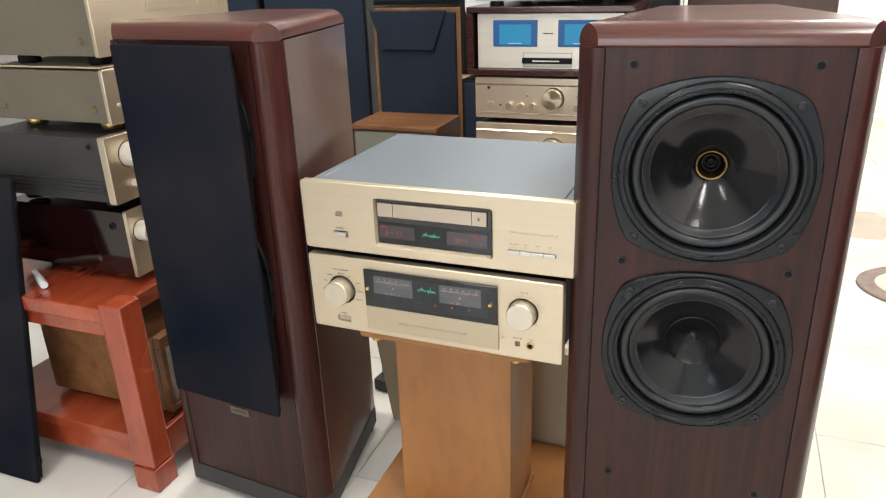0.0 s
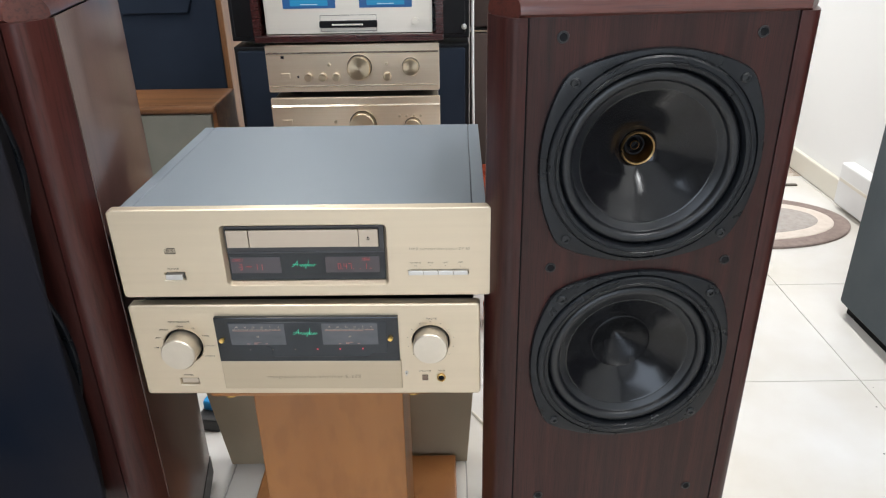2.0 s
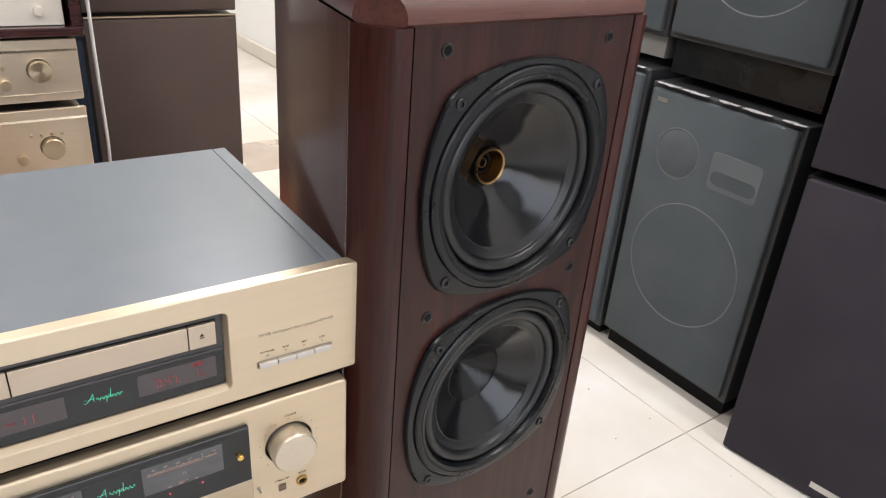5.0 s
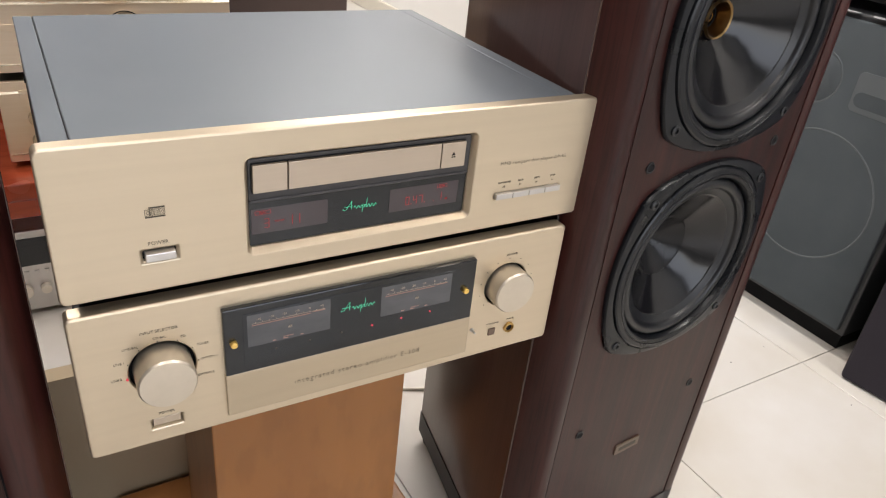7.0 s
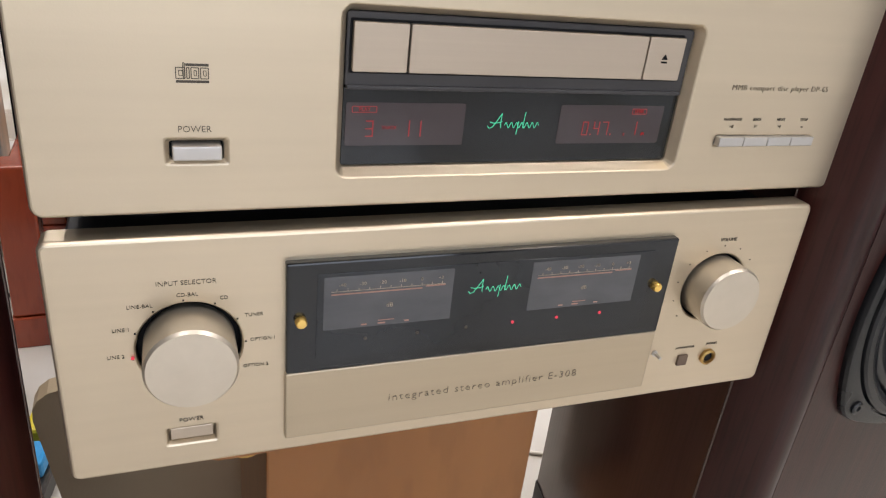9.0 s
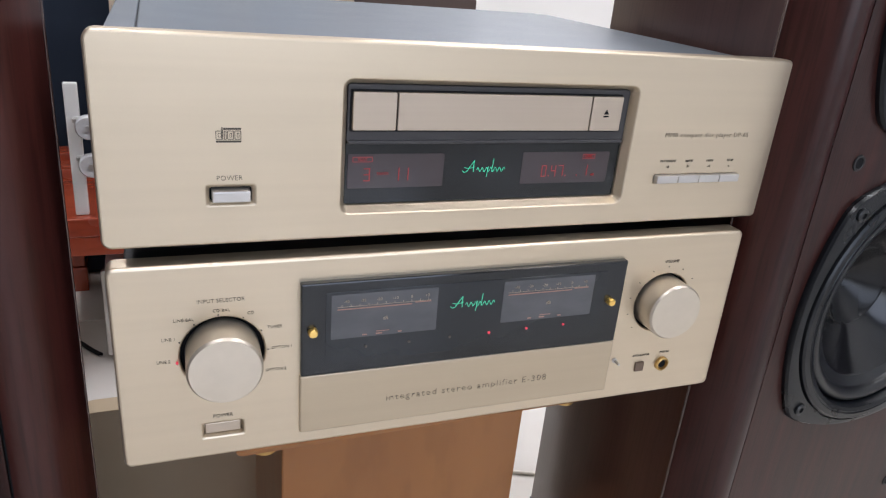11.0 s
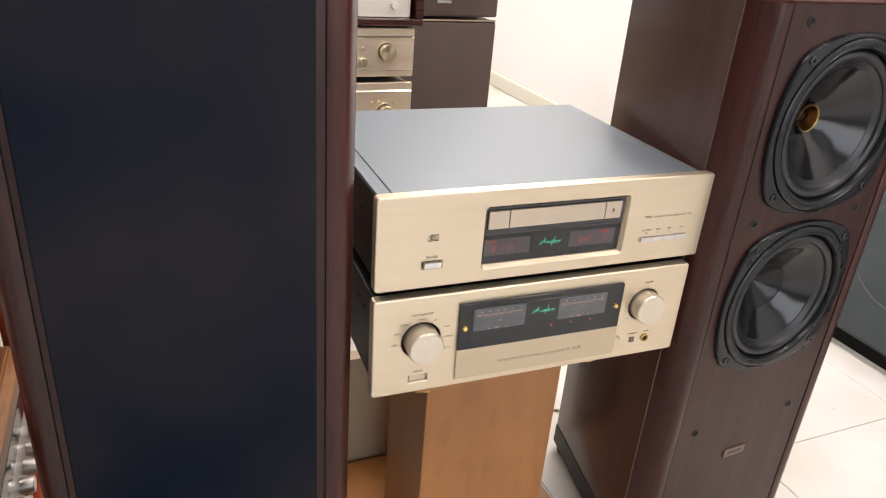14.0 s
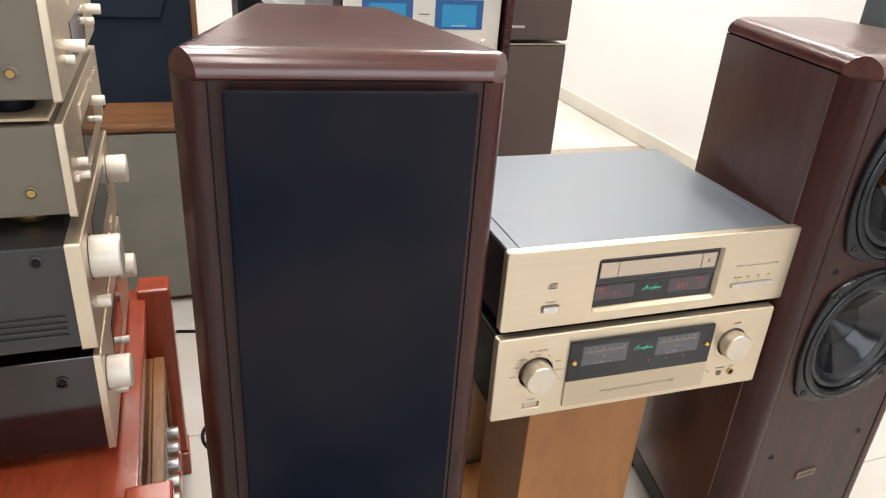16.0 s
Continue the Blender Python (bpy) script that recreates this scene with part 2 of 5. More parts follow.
STRIP = surface("beige_stone_strip", (0.36, 0.30, 0.24), (0.44, 0.375, 0.31), rough=0.25, scale=(5, 5, 5), bump=0.0)
RUGBROWN = surface("rug_brown", (0.20, 0.15, 0.13), (0.30, 0.235, 0.205), rough=0.95, scale=(50, 50, 50), bump=0.6, fine=500)
RUGCREAM = surface("rug_cream", (0.58, 0.50, 0.43), (0.68, 0.60, 0.53), rough=0.95, scale=(50, 50, 50), bump=0.6, fine=500)
RUGGREY = surface("rug_grey", (0.33, 0.295, 0.27), (0.43, 0.39, 0.355), rough=0.95, scale=(50, 50, 50), bump=0.6, fine=500)
BLUEGLOW = glow("blue_meter_glow", (0.008, 0.30, 0.58), 0.62)
BLUEDIM = glow("blue_meter_surround", (0.01, 0.12, 0.36), 0.55)
GREENGLOW = glow("green_lit_mark", (0.06, 0.62, 0.34), 1.3)
REDGLOW = glow("red_display", (0.85, 0.035, 0.04), 0.42)
REDLED = glow("red_led", (1.0, 0.06, 0.10), 0.9)
AMBER = glow("amber_line_and_glint", (0.80, 0.42, 0.32), 0.42)


def turned(name, colour, rough):
    """Turned metal whose highlight fans round the knob's axis."""
    m, n, l, p = principled(name)
    tg = n.new("ShaderNodeTangent")
    tg.direction_type, tg.axis = "RADIAL", "Y"
    l.new(tg.outputs[0], p.inputs["Tangent"])
    nz = n.new("ShaderNodeTexNoise")
    nz.inputs["Scale"].default_value = 60
    mr = n.new("ShaderNodeMapRange")
    mr.inputs["To Min"].default_value, mr.inputs["To Max"].default_value = rough - 0.06, rough + 0.06
    l.new(nz.outputs["Fac"], mr.inputs["Value"])
    l.new(mr.outputs[0], p.inputs["Roughness"])
    p.inputs["Base Color"].default_value = (*colour, 1)
    p.inputs["Metallic"].default_value, p.inputs["Anisotropic"].default_value = 0.9, 0.75
    return m


TURNED = turned("turned_gold_knob", (0.66, 0.53, 0.36), 0.32)


# ---- building helpers ----
def part(name, bm, material, parent=None, label="", smooth=False, angle=35):
    """Links a bmesh as one mesh object under a thing or a part."""
    bmesh.ops.recalc_face_normals(bm, faces=bm.faces)
    me = bpy.data.meshes.new(name)
    if smooth:
        for f in bm.faces:
            f.smooth = True
        for e in bm.edges:
            if len(e.link_faces) == 2 and e.calc_face_angle() > radians(angle):
                e.smooth = False
    bm.to_mesh(me)
    bm.free()
    me.materials.append(material)
    ob = new(name, me)
    if parent is not None:
        ob.parent = parent
    if label:
        tagged(ob, label=label)
    return ob


def thing(name, m, label, category, group="", kind=""):
    ob = new(name)
    ob.empty_display_size = 0.05
    ob.matrix_world = m
    return tagged(ob, label, category, group, kind)


def box(x0, x1, y0, y1, z0, z1, bevel=0.0, segs=2, bm=None):
    bm = bm or bmesh.new()
    vs = [bm.verts.new((x, y, z)) for z in (z0, z1) for y in (y0, y1) for x in (x0, x1)]
    fs = [bm.faces.new([vs[i] for i in q]) for q in ((0, 2, 3, 1), (4, 5, 7, 6), (0, 1, 5, 4), (2, 6, 7, 3), (0, 4, 6, 2), (1, 3, 7, 5))]
    if bevel:
        bmesh.ops.bevel(bm, geom=list({e for f in fs for e in f.edges}), offset=bevel, segments=segs, affect="EDGES", profile=0.5)
    return bm


def loops(rings, closed_ends=(False, False), bm=None, cyclic=True):
    """Skins a list of rings with equal numbers of points."""
    bm = bm or bmesh.new()
    vr = [[bm.verts.new(p) for p in ring] for ring in rings]
    n = len(rings[0])
    for a, b in zip(vr, vr[1:]):
        for i in range(n if cyclic else n - 1):
            j = (i + 1) % n
            bm.faces.new((a[i], a[j], b[j], b[i]))
    if closed_ends[0]:
        bm.faces.new(vr[0])
    if closed_ends[1]:
        bm.faces.new(vr[-1])
    return bm


def lathe(profile, segs=48, cx=0.0, cz=0.0, ends=(False, False), bm=None):
    """Turns (radius, y) pairs about an axis along y."""
    return loops([[(cx + r * math.cos(2 * math.pi * i / segs), y, cz + r * math.sin(2 * math.pi * i / segs)) for i in range(segs)] for r, y in profile], ends, bm)


def lathe_z(profile, segs=32, cx=0.0, cy=0.0, ends=(True, True), bm=None):
    return loops([[(cx + r * math.cos(2 * math.pi * i / segs), cy + r * math.sin(2 * math.pi * i / segs), z) for i in range(segs)] for r, z in profile], ends, bm)


def rrect(x0, x1, z0, z1, r, k=5):
    """Points of a rounded rectangle in the xz plane."""
    pts = []
    for cx, cz, a0 in ((x1 - r, z1 - r, 0), (x0 + r, z1 - r, 90), (x0 + r, z0 + r, 180), (x1 - r, z0 + r, 270)):
        for i in range(k + 1):
            a = radians(a0 + 90 * i / k)
            pts.append((cx + r * math.cos(a), cz + r * math.sin(a)))
    return pts


def slab(x0, x1, z0, z1, y0, y1, r=0.004, edge=0.001, bm=None, k=5):
    """A plate in the xz plane with rounded corners and a softened front edge; y0 is its front."""
    ring = lambda d, y: [(x, y, z) for x, z in rrect(x0 + d, x1 - d, z0 + d, z1 - d, max(r - d, 0.0002), k)]
    return loops([ring(edge, y0), ring(edge * 0.3, y0 + edge * 0.3), ring(0, y0 + edge), ring(0, y1)], (True, True), bm)


def rect_ring(x0, x1, z0, z1, r, y, k=4):
    return [(x, y, z) for x, z in rrect(x0, x1, z0, z1, r, k)]


def round_ring(u, v, r, y, n=48):
    return [(u + r * math.cos(2 * math.pi * i / n), y, v + r * math.sin(2 * math.pi * i / n)) for i in range(n)]


def panel(x0, x1, z0, z1, y1, r, edge, holes):
    """A faceplate whose front lies at y = 0, with sunk openings; each hole is (rings going in, closed)."""
    bm = bmesh.new()

    def skin(va, ring):
        vb = [bm.verts.new(p) for p in ring]
        for i in range(len(va)):
            j = (i + 1) % len(va)
            bm.faces.new((va[i], va[j], vb[j], vb[i]))
        return vb

    rims = [[bm.verts.new(p) for p in rect_ring(x0 + edge, x1 - edge, z0 + edge, z1 - edge, max(r - edge, 0.0005), 0.0, 5)]]
    rims += [[bm.verts.new(p) for p in rings[0]] for rings, closed in holes]
    edges = [bm.edges.new((v[i], v[(i + 1) % len(v)])) for v in rims for i in range(len(v))]
    bmesh.ops.triangle_fill(bm, use_beauty=True, edges=edges, normal=(0, -1, 0))
    va = rims[0]
    for d, y in ((edge * 0.55, edge * 0.15), (edge * 0.15, edge * 0.55), (0.0, edge), (0.0, y1)):
        va = skin(va, rect_ring(x0 + d, x1 - d, z0 + d, z1 - d, max(r - d, 0.0005), y, 5))
    for va, (rings, closed) in zip(rims[1:], holes):
        for ring in rings[1:]:
            va = skin(va, ring)
        if closed:
            bm.faces.new(va)
    return bm


def text_part(name, body, x, y, z, size, material, parent, align="CENTER", shear=0.0, spacing=1.0, stretch=1.0, thick=0.0002, thin=0.016):
    """Printed words as a thin mesh that faces the front."""
    cu = bpy.data.curves.new(name, "FONT")
    cu.body, cu.size, cu.align_x, cu.align_y, cu.shear, cu.space_character, cu.extrude, cu.resolution_u, cu.offset = body, size, align, "CENTER", shear, spacing, thick, 2, -thin * size
    tmp = new(name, cu)
    bpy.context.view_layer.update()
    me = bpy.data.meshes.new_from_object(tmp)
    bpy.data.objects.remove(tmp)
    me.transform(pose(x, y, z, 90) @ Matrix.Diagonal((stretch, 1, 1, 1)))
    me.materials.clear()
    me.materials.append(material)
    ob = new(name, me)
    ob.parent = parent
    return ob


def knob(parent, u, v, r, depth, y0=0.0, material=None, name="knob", label="", index=None, ring=True):
    k = part(name, lathe([(r * 0.96, y0), (r, y0 - depth * 0.08), (r, y0 - depth + r * 0.08), (r * 0.94, y0 - depth), (r * 0.5, y0 - depth - 0.0002)], 40, u, v, (False, True)), material or KNOB, parent, label, smooth=True)
    if ring:
        # black ring stands in for the shade round the knob's foot
        part("knob_shade_ring", lathe([(r * 1.065, y0 - 0.0004), (r * 1.045, y0 - 0.001), (r * 1.0, y0 - 0.0006)], 40, u, v), DARK, k)
    if index is not None:
        a = radians(index)
        bm = box(-0.0007, 0.0007, y0 - depth - 0.0006, y0 - depth - 0.0001, r * 0.35, r * 0.9)
        bmesh.ops.transform(bm, matrix=Matrix.Translation((u, 0, v)) @ Matrix.Rotation(a, 4, "Y"), verts=bm.verts)
        part("index_line", bm, PRINT, k)
    return k


def cable(name, pts, r, material, label):
    cu = bpy.data.curves.new(name, "CURVE")
    cu.dimensions, cu.bevel_depth, cu.bevel_resolution = "3D", r, 3
    sp = cu.splines.new("BEZIER")
    sp.bezier_points.add(len(pts) - 1)
    for b, p in zip(sp.bezier_points, pts):
        b.co, b.handle_left_type, b.handle_right_type = p, "AUTO", "AUTO"
    tmp = new(name, cu)
    bpy.context.view_layer.update()
    me = bpy.data.meshes.new_from_object(tmp)
    bpy.data.objects.remove(tmp)
    me.materials.clear()
    me.materials.append(material)
    return tagged(new(name, me), label, "cable")


# ---- the room ----
X0, X1, Y0, Y1, HIGH = -3.2, 1.30, -3.0, 5.6, 2.95
tagged(part("wall_east", box(X1, X1 + 0.15, Y0 - 0.15, Y1 + 0.15, -0.05, HIGH), WALLPAINT), "bright white painted wall", "wall", kind="structure")
# west and south walls stay unseen; their grey holds down the fill light
tagged(part("wall_west", box(X0 - 0.15, X0, Y0 - 0.15, Y1 + 0.15, -0.05, HIGH), BOUNCECUT), "unseen closing wall, greyed to cut bounce light", "wall", kind="structure")
tagged(part("wall_north", box(X0, X1, Y1, Y1 + 0.15, -0.05, HIGH), WALLPAINT), "white painted back wall", "wall", kind="structure")
bm = box(X0, -2.2, Y0 - 0.15, Y0, -0.05, HIGH)
box(1.0, X1, Y0 - 0.15, Y0, -0.05, HIGH, bm=bm)
box(-2.2, 1.0, Y0 - 0.15, Y0, 2.65, HIGH, bm=bm)
box(-2.2, 1.0, Y0 - 0.15, Y0, -0.05, 0.5, bm=bm)
tagged(part("wall_south", bm, BOUNCECUT), "unseen wall with the shop window opening, greyed to cut bounce light", "wall", kind="structure")
tagged(part("ceiling", box(X0, X1, Y0, Y1, HIGH, HIGH + 0.1), WALLPAINT), "plain white ceiling", "ceiling", kind="structure")
tagged(part("baseboard", box(X1 - 0.018, X1, Y0, Y1, 0.001, 0.09, 0.006), SKIRT), "cream tiled skirting along the wall", "skirting", kind="structure")
for tx, ty in TUBES:
    lamp = thing("ceiling_tube_lamp", pose(tx, ty, 2.95), "white ceiling tube lamp in a slim housing", "lamp", "ceiling tube lamps")
    part("housing", box(-0.1, 0.1, -0.62, 0.62, -0.05, 0, 0.008), WHITE, lamp)


# ---- loudspeakers of the pair ----
def cross(p, d, q, e):
    """Where the line p + s d meets the line q + t e, in plan."""
    det = d[0] * -e[1] + e[0] * d[1]
    s = ((q[0] - p[0]) * -e[1] + e[0] * (q[1] - p[1])) / det
    return (p[0] + s * d[0], p[1] + s * d[1])


SP_W, SP_BACK, SP_D, SP_H, SP_CAP = 0.185, 0.102, 0.345, 1.010, 0.979


def cap_plan(d):
    """The cap's plan, its front, sides and back drawn in by d; the mitred corners stay."""
    side_d = (SP_BACK - SP_W, SP_D - 0.040)
    ln = math.hypot(*side_d)
    nrm = (-side_d[1] / ln, side_d[0] / ln)
    p = (SP_W + nrm[0] * d, 0.040 + nrm[1] * d)
    ch_p, ch_d = (0.157, -0.004), (0.029, 0.040)
    a = cross((0, -0.004 + d), (1, 0), ch_p, ch_d)
    b = cross(ch_p, ch_d, p, side_d)
    if a[0] > b[0]:
        a = b = cross((0, -0.004 + d), (1, 0), p, side_d)
    c = cross(p, side_d, (0, SP_D - d), (1, 0))
    half = [a, (b[0] + 1e-5, b[1] + 1e-5), c]
    return half + [(-x, y) for x, y in reversed(half)]


def drive_unit(parent, zc, dual):
    N = 96
    ang = [2 * math.pi * i / N for i in range(N)]

    def outline(s, y):
        # four flat arcs that meet in rounded corners by the screws
        out = []
        for a in ang:
            c, q = math.cos(a), math.sin(a)
            total = 0.0
            for ox, oz, rad, reach in ((1, 0, 0.212, 0.1315), (-1, 0, 0.212, 0.1315), (0, 1, 0.225, 0.1285), (0, -1, 0.225, 0.1285)):
                cx, cz = ox * (reach - rad), oz * (reach - rad)
                dot = c * cx + q * cz
                total += (dot + math.sqrt(dot * dot - cx * cx - cz * cz + rad * rad)) ** -60
            r = total ** (-1 / 60) * s
            out.append((r * c, y, zc + r * q))
        return out

    ring = lambda r, y: [(r * math.cos(a), y, zc + r * math.sin(a)) for a in ang]
    unit = part("drive_unit", loops([outline(1.0, 0.0), outline(1.0, -0.0035), outline(0.990, -0.006), outline(0.972, -0.0066), ring(0.1236, -0.0068), ring(0.1230, -0.0046), ring(0.1222, -0.0046), ring(0.1214, -0.0084), ring(0.1195, -0.0098), ring(0.1150, -0.0102), ring(0.1142, -0.0092), ring(0.1132, -0.0092), ring(0.1124, -0.0100), ring(0.1088, -0.0092), ring(0.1070, -0.0060), ring(0.1063, 0.0), ring(0.1055, 0.03)]), BASKET, parent, "black cast driver frame" + (" with a brass-ringed tweeter throat" if dual else " with an inverted dust cap"), smooth=True, angle=28)
    sur = [(0.1062, 0.002)] + [(0.0988 + 0.0070 * math.cos(radians(a)), 0.001 - 0.0062 * math.sin(radians(a))) for a in range(0, 181, 15)] + [(0.0905, 0.0022), (0.0822, 0.0048), (0.0815, 0.0058)]
    part("surround", lathe(sur, N, 0, zc), RUBBER, unit, "black rubber surround", smooth=True, angle=60)
    cone = [(0.0822, 0.0050), (0.0808, 0.0052), (0.0795, 0.0064), (0.060, 0.0185), (0.048, 0.027), (0.040, 0.0335)]
    if dual:
        part("cone", lathe(cone + [(0.034, 0.038), (0.0275, 0.044), (0.0215, 0.047)], N, 0, zc), CONE, unit, "glossy black cone", smooth=True)
        part("throat_ring", lathe([(0.0215, 0.0455), (0.0205, 0.0425), (0.0185, 0.0435), (0.0150, 0.055), (0.0120, 0.072)], 48, 0, zc), THROAT, unit, "brass throat ring", smooth=True)
        part("phase_plug", lathe([(0.0135, 0.066), (0.0125, 0.058), (0.0105, 0.058), (0.0095, 0.066), (0.0075, 0.066), (0.0055, 0.057), (0.0035, 0.057), (0.003, 0.062)], 40, 0, zc, (False, True)), DARK, unit, "black ringed phase plug", smooth=True, angle=25)
        part("plug_ring", lathe([(0.0060, 0.0575), (0.0052, 0.0562), (0.0044, 0.0575)], 32, 0, zc), BRASS, unit)
    else:
        part("cone", lathe(cone, N, 0, zc), CONE, unit, "glossy black cone", smooth=True)
        part("dust_cap", lathe([(0.0405, 0.0332), (0.0396, 0.0328), (0.0386, 0.0342), (0.030, 0.0404), (0.020, 0.0477), (0.010, 0.0550), (0.005, 0.0583), (0.0025, 0.0596), (0.001, 0.0600)], N, 0, zc, (False, True)), DUSTCAP, unit, "satin black inverted dust cap", smooth=True, angle=50)
    for sx in (-1, 1):
        for sz in (-1, 1):
            part("screw", lathe([(0.0058, -0.006), (0.0058, -0.0082), (0.0045, -0.0092), (0.0026, -0.0092), (0.0022, -0.0075), (0.0005, -0.0075)], 20, sx * 0.0952, zc + sz * 0.0936, (False, True)), RUBBER, unit, smooth=True)
    return unit


def tower_speaker(m, label, grille):
    sp = thing("tower_loudspeaker", m, label, "loudspeaker", "pair of tower loudspeakers")
    half = [(0.1485, 0.0), (0.158, -0.002), (0.1662, 0.0004), (0.1725, 0.0085), (0.1785, 0.022), (SP_W - 0.001, 0.040), (SP_BACK, SP_D)]
    plan = half + [(-x, y) for x, y in reversed(half)]
    body = bmesh.new()
    loops([[(x, y, z) for x, y in plan] for z in (0.062, SP_CAP)], bm=body, cyclic=False)
    part("cabinet", body, SHEENWOOD, sp, "dark mahogany side and back panels, floor sheen put into their colour", smooth=True, angle=40)
    for s in (-1, 1):
        col = [(s * x, y) for x, y in ((0.1486, 0.006), (0.1486, -0.0008), (0.159, -0.0035), (0.1675, -0.0012), (0.1740, 0.0075), (0.1800, 0.0215), (0.1856, 0.040), (0.1830, 0.0403))]
        part("corner_post", loops([[(x, y, z) for x, y in col] for z in (0.062, SP_CAP)], (True, True)), COLUMN, sp, "rounded mahogany corner post", smooth=True, angle=50)
        # added bead, stands in for the glint along the groove's edge
        bead = [[(s * 0.1853 + 0.0011 * math.cos(a), 0.0416 + 0.0011 * math.sin(a), z) for a in [k * math.pi / 4 for k in range(8)]] for z in (0.0635, SP_CAP)]
        part("side_glint_bead", loops(bead, (True, True)), GLINTWOOD, sp, "added thin polished bead for the glint on the seam beside the post", smooth=True)
    # baffle with its two openings
    W = 0.1465
    bf = bmesh.new()
    for z0, z1 in ((0.062, 0.416), (0.676, 0.6865), (0.9465, SP_CAP)):
        vs = [bf.verts.new(p) for p in ((-W, 0, z0), (W, 0, z0), (W, 0, z1), (-W, 0, z1))]
        bf.faces.new(vs)
    for zc in (0.546, 0.8165):
        outer, inner = [], []
        for i in range(64):
            a = 2 * math.pi * i / 64
            c, q = math.cos(a), math.sin(a)
            k = min(W / max(abs(c), 1e-6), 0.13 / max(abs(q), 1e-6))
            outer.append((k * c, 0, zc + k * q))
            inner.append((0.112 * c, 0, zc + 0.112 * q))
        for a in (math.atan2(0.13, W), math.pi - math.atan2(0.13, W), math.pi + math.atan2(0.13, W), -math.atan2(0.13, W)):
            i = round((a % (2 * math.pi)) / (2 * math.pi) * 64) % 64
            outer[i] = (math.copysign(W, math.cos(a)), 0, zc + math.copysign(0.13, math.sin(a)))
        loops([outer, inner], bm=bf)
    bmesh.ops.remove_doubles(bf, verts=bf.verts, dist=1e-4)
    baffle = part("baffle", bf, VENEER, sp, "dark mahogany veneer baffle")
    for s in (-1, 1):
        part("shadow_gap", box(s * 0.1475 - 0.0008, s * 0.1475 + 0.0008, 0.0015, 0.004, 0.062, SP_CAP), DARK, baffle)
    for zc, dual in ((0.8165, True), (0.546, False)):
        drive_unit(sp, zc, dual)
    for s in (-1, 1):
        for z in (0.958, 0.682, 0.310):
            so = part("grille_socket", lathe([(0.0068, 0.0), (0.0065, -0.0012), (0.0049, -0.0014), (0.0043, -0.0005)], 24, s * 0.110, z), SOCKET, baffle, smooth=True)
            part("socket_hole", lathe([(0.0045, -0.0006), (0.0005, -0.0005)], 24, s * 0.110, z, (False, True)), DARK, so)
    # cap with a rounded edge and mitred corners
    prof = [(0.004, SP_CAP), (0.0, SP_CAP + 0.003), (0.0, SP_H - 0.0255)] + [(0.026 * (1 - math.cos(radians(a))), SP_H - 0.025 + 0.025 * math.sin(radians(a))) for a in range(10, 91, 10)]
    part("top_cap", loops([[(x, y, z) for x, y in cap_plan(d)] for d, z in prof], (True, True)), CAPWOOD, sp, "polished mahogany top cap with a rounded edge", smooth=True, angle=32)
    pl = [(x * 1.012, -0.002 + y * 1.01) for x, y in plan]
    part("plinth", loops([[(x, y, z) for x, y in pl] for z in (0.020, 0.060, 0.0635)], (True, True)), PLINTH, sp, "black plinth")
    for x, y in ((-0.15, 0.04), (0.15, 0.04), (-0.088, 0.325), (0.088, 0.325)):
        part("foot", lathe_z([(0.014, 0), (0.016, 0.006), (0.013, 0.0205)], 20, x, y), DARK, sp)
    pz = 0.240
    plate = part("name_plate", slab(-0.024, 0.024, pz - 0.0085, pz + 0.0085, -0.0022, 0.001, 0.002, 0.0005), PLATE, sp, "small bronze name plate")
    part("plate_bar", slab(-0.017, 0.017, pz - 0.003, pz + 0.003, -0.0026, -0.0015, 0.0008, 0.0002), PRINT, plate)
    if grille:
        gr = part("grille", slab(-0.1330, 0.1330, 0.281, 0.9765, -0.034, -0.0285, 0.005, 0.003), CLOTH, sp, "black cloth grille on its frame", smooth=True, angle=50)
        fr = bmesh.new()
        for s in (-1, 1):
            # the frame's side rails, scalloped beside the drive units
            n = 40
            for i in range(n):
                za, zb = 0.284 + 0.690 * i / n, 0.284 + 0.690 * (i + 1) / n
                da, db = [0.003 + 0.016 * abs(math.sin((z - 0.284) / 0.690 * math.pi * 2.0)) for z in (za, zb)]
                ring = [[(s * 0.122, -0.0285, z), (s * 0.129, -0.0285, z), (s * 0.129, -0.0285 + d, z), (s * 0.122, -0.0285 + d, z)] for z, d in ((za, da), (zb, db))]
                loops(ring, (i == 0, i == n - 1), bm=fr)
        box(-0.128, 0.128, -0.0285, -0.020, 0.286, 0.298, bm=fr)
        box(-0.128, 0.128, -0.0285, -0.020, 0.955, 0.967, bm=fr)
        part("grille_frame", fr, DARK, gr)
        for s in (-1, 1):
            for z in (0.310, 0.682, 0.958):
                part("grille_pin", lathe([(0.003, -0.023), (0.003, 0.002)], 12, s * 0.110, z), DARK, gr)
    return sp


tower_speaker(pose(-0.0085, 0.993, 0, 0, 0, 4.0), "dark mahogany tower loudspeaker with two bare black drivers", False)
tower_speaker(pose(-0.873, 1.0185, 0, 0, 0, -5.0), "dark mahogany tower loudspeaker behind its black cloth grille", True)


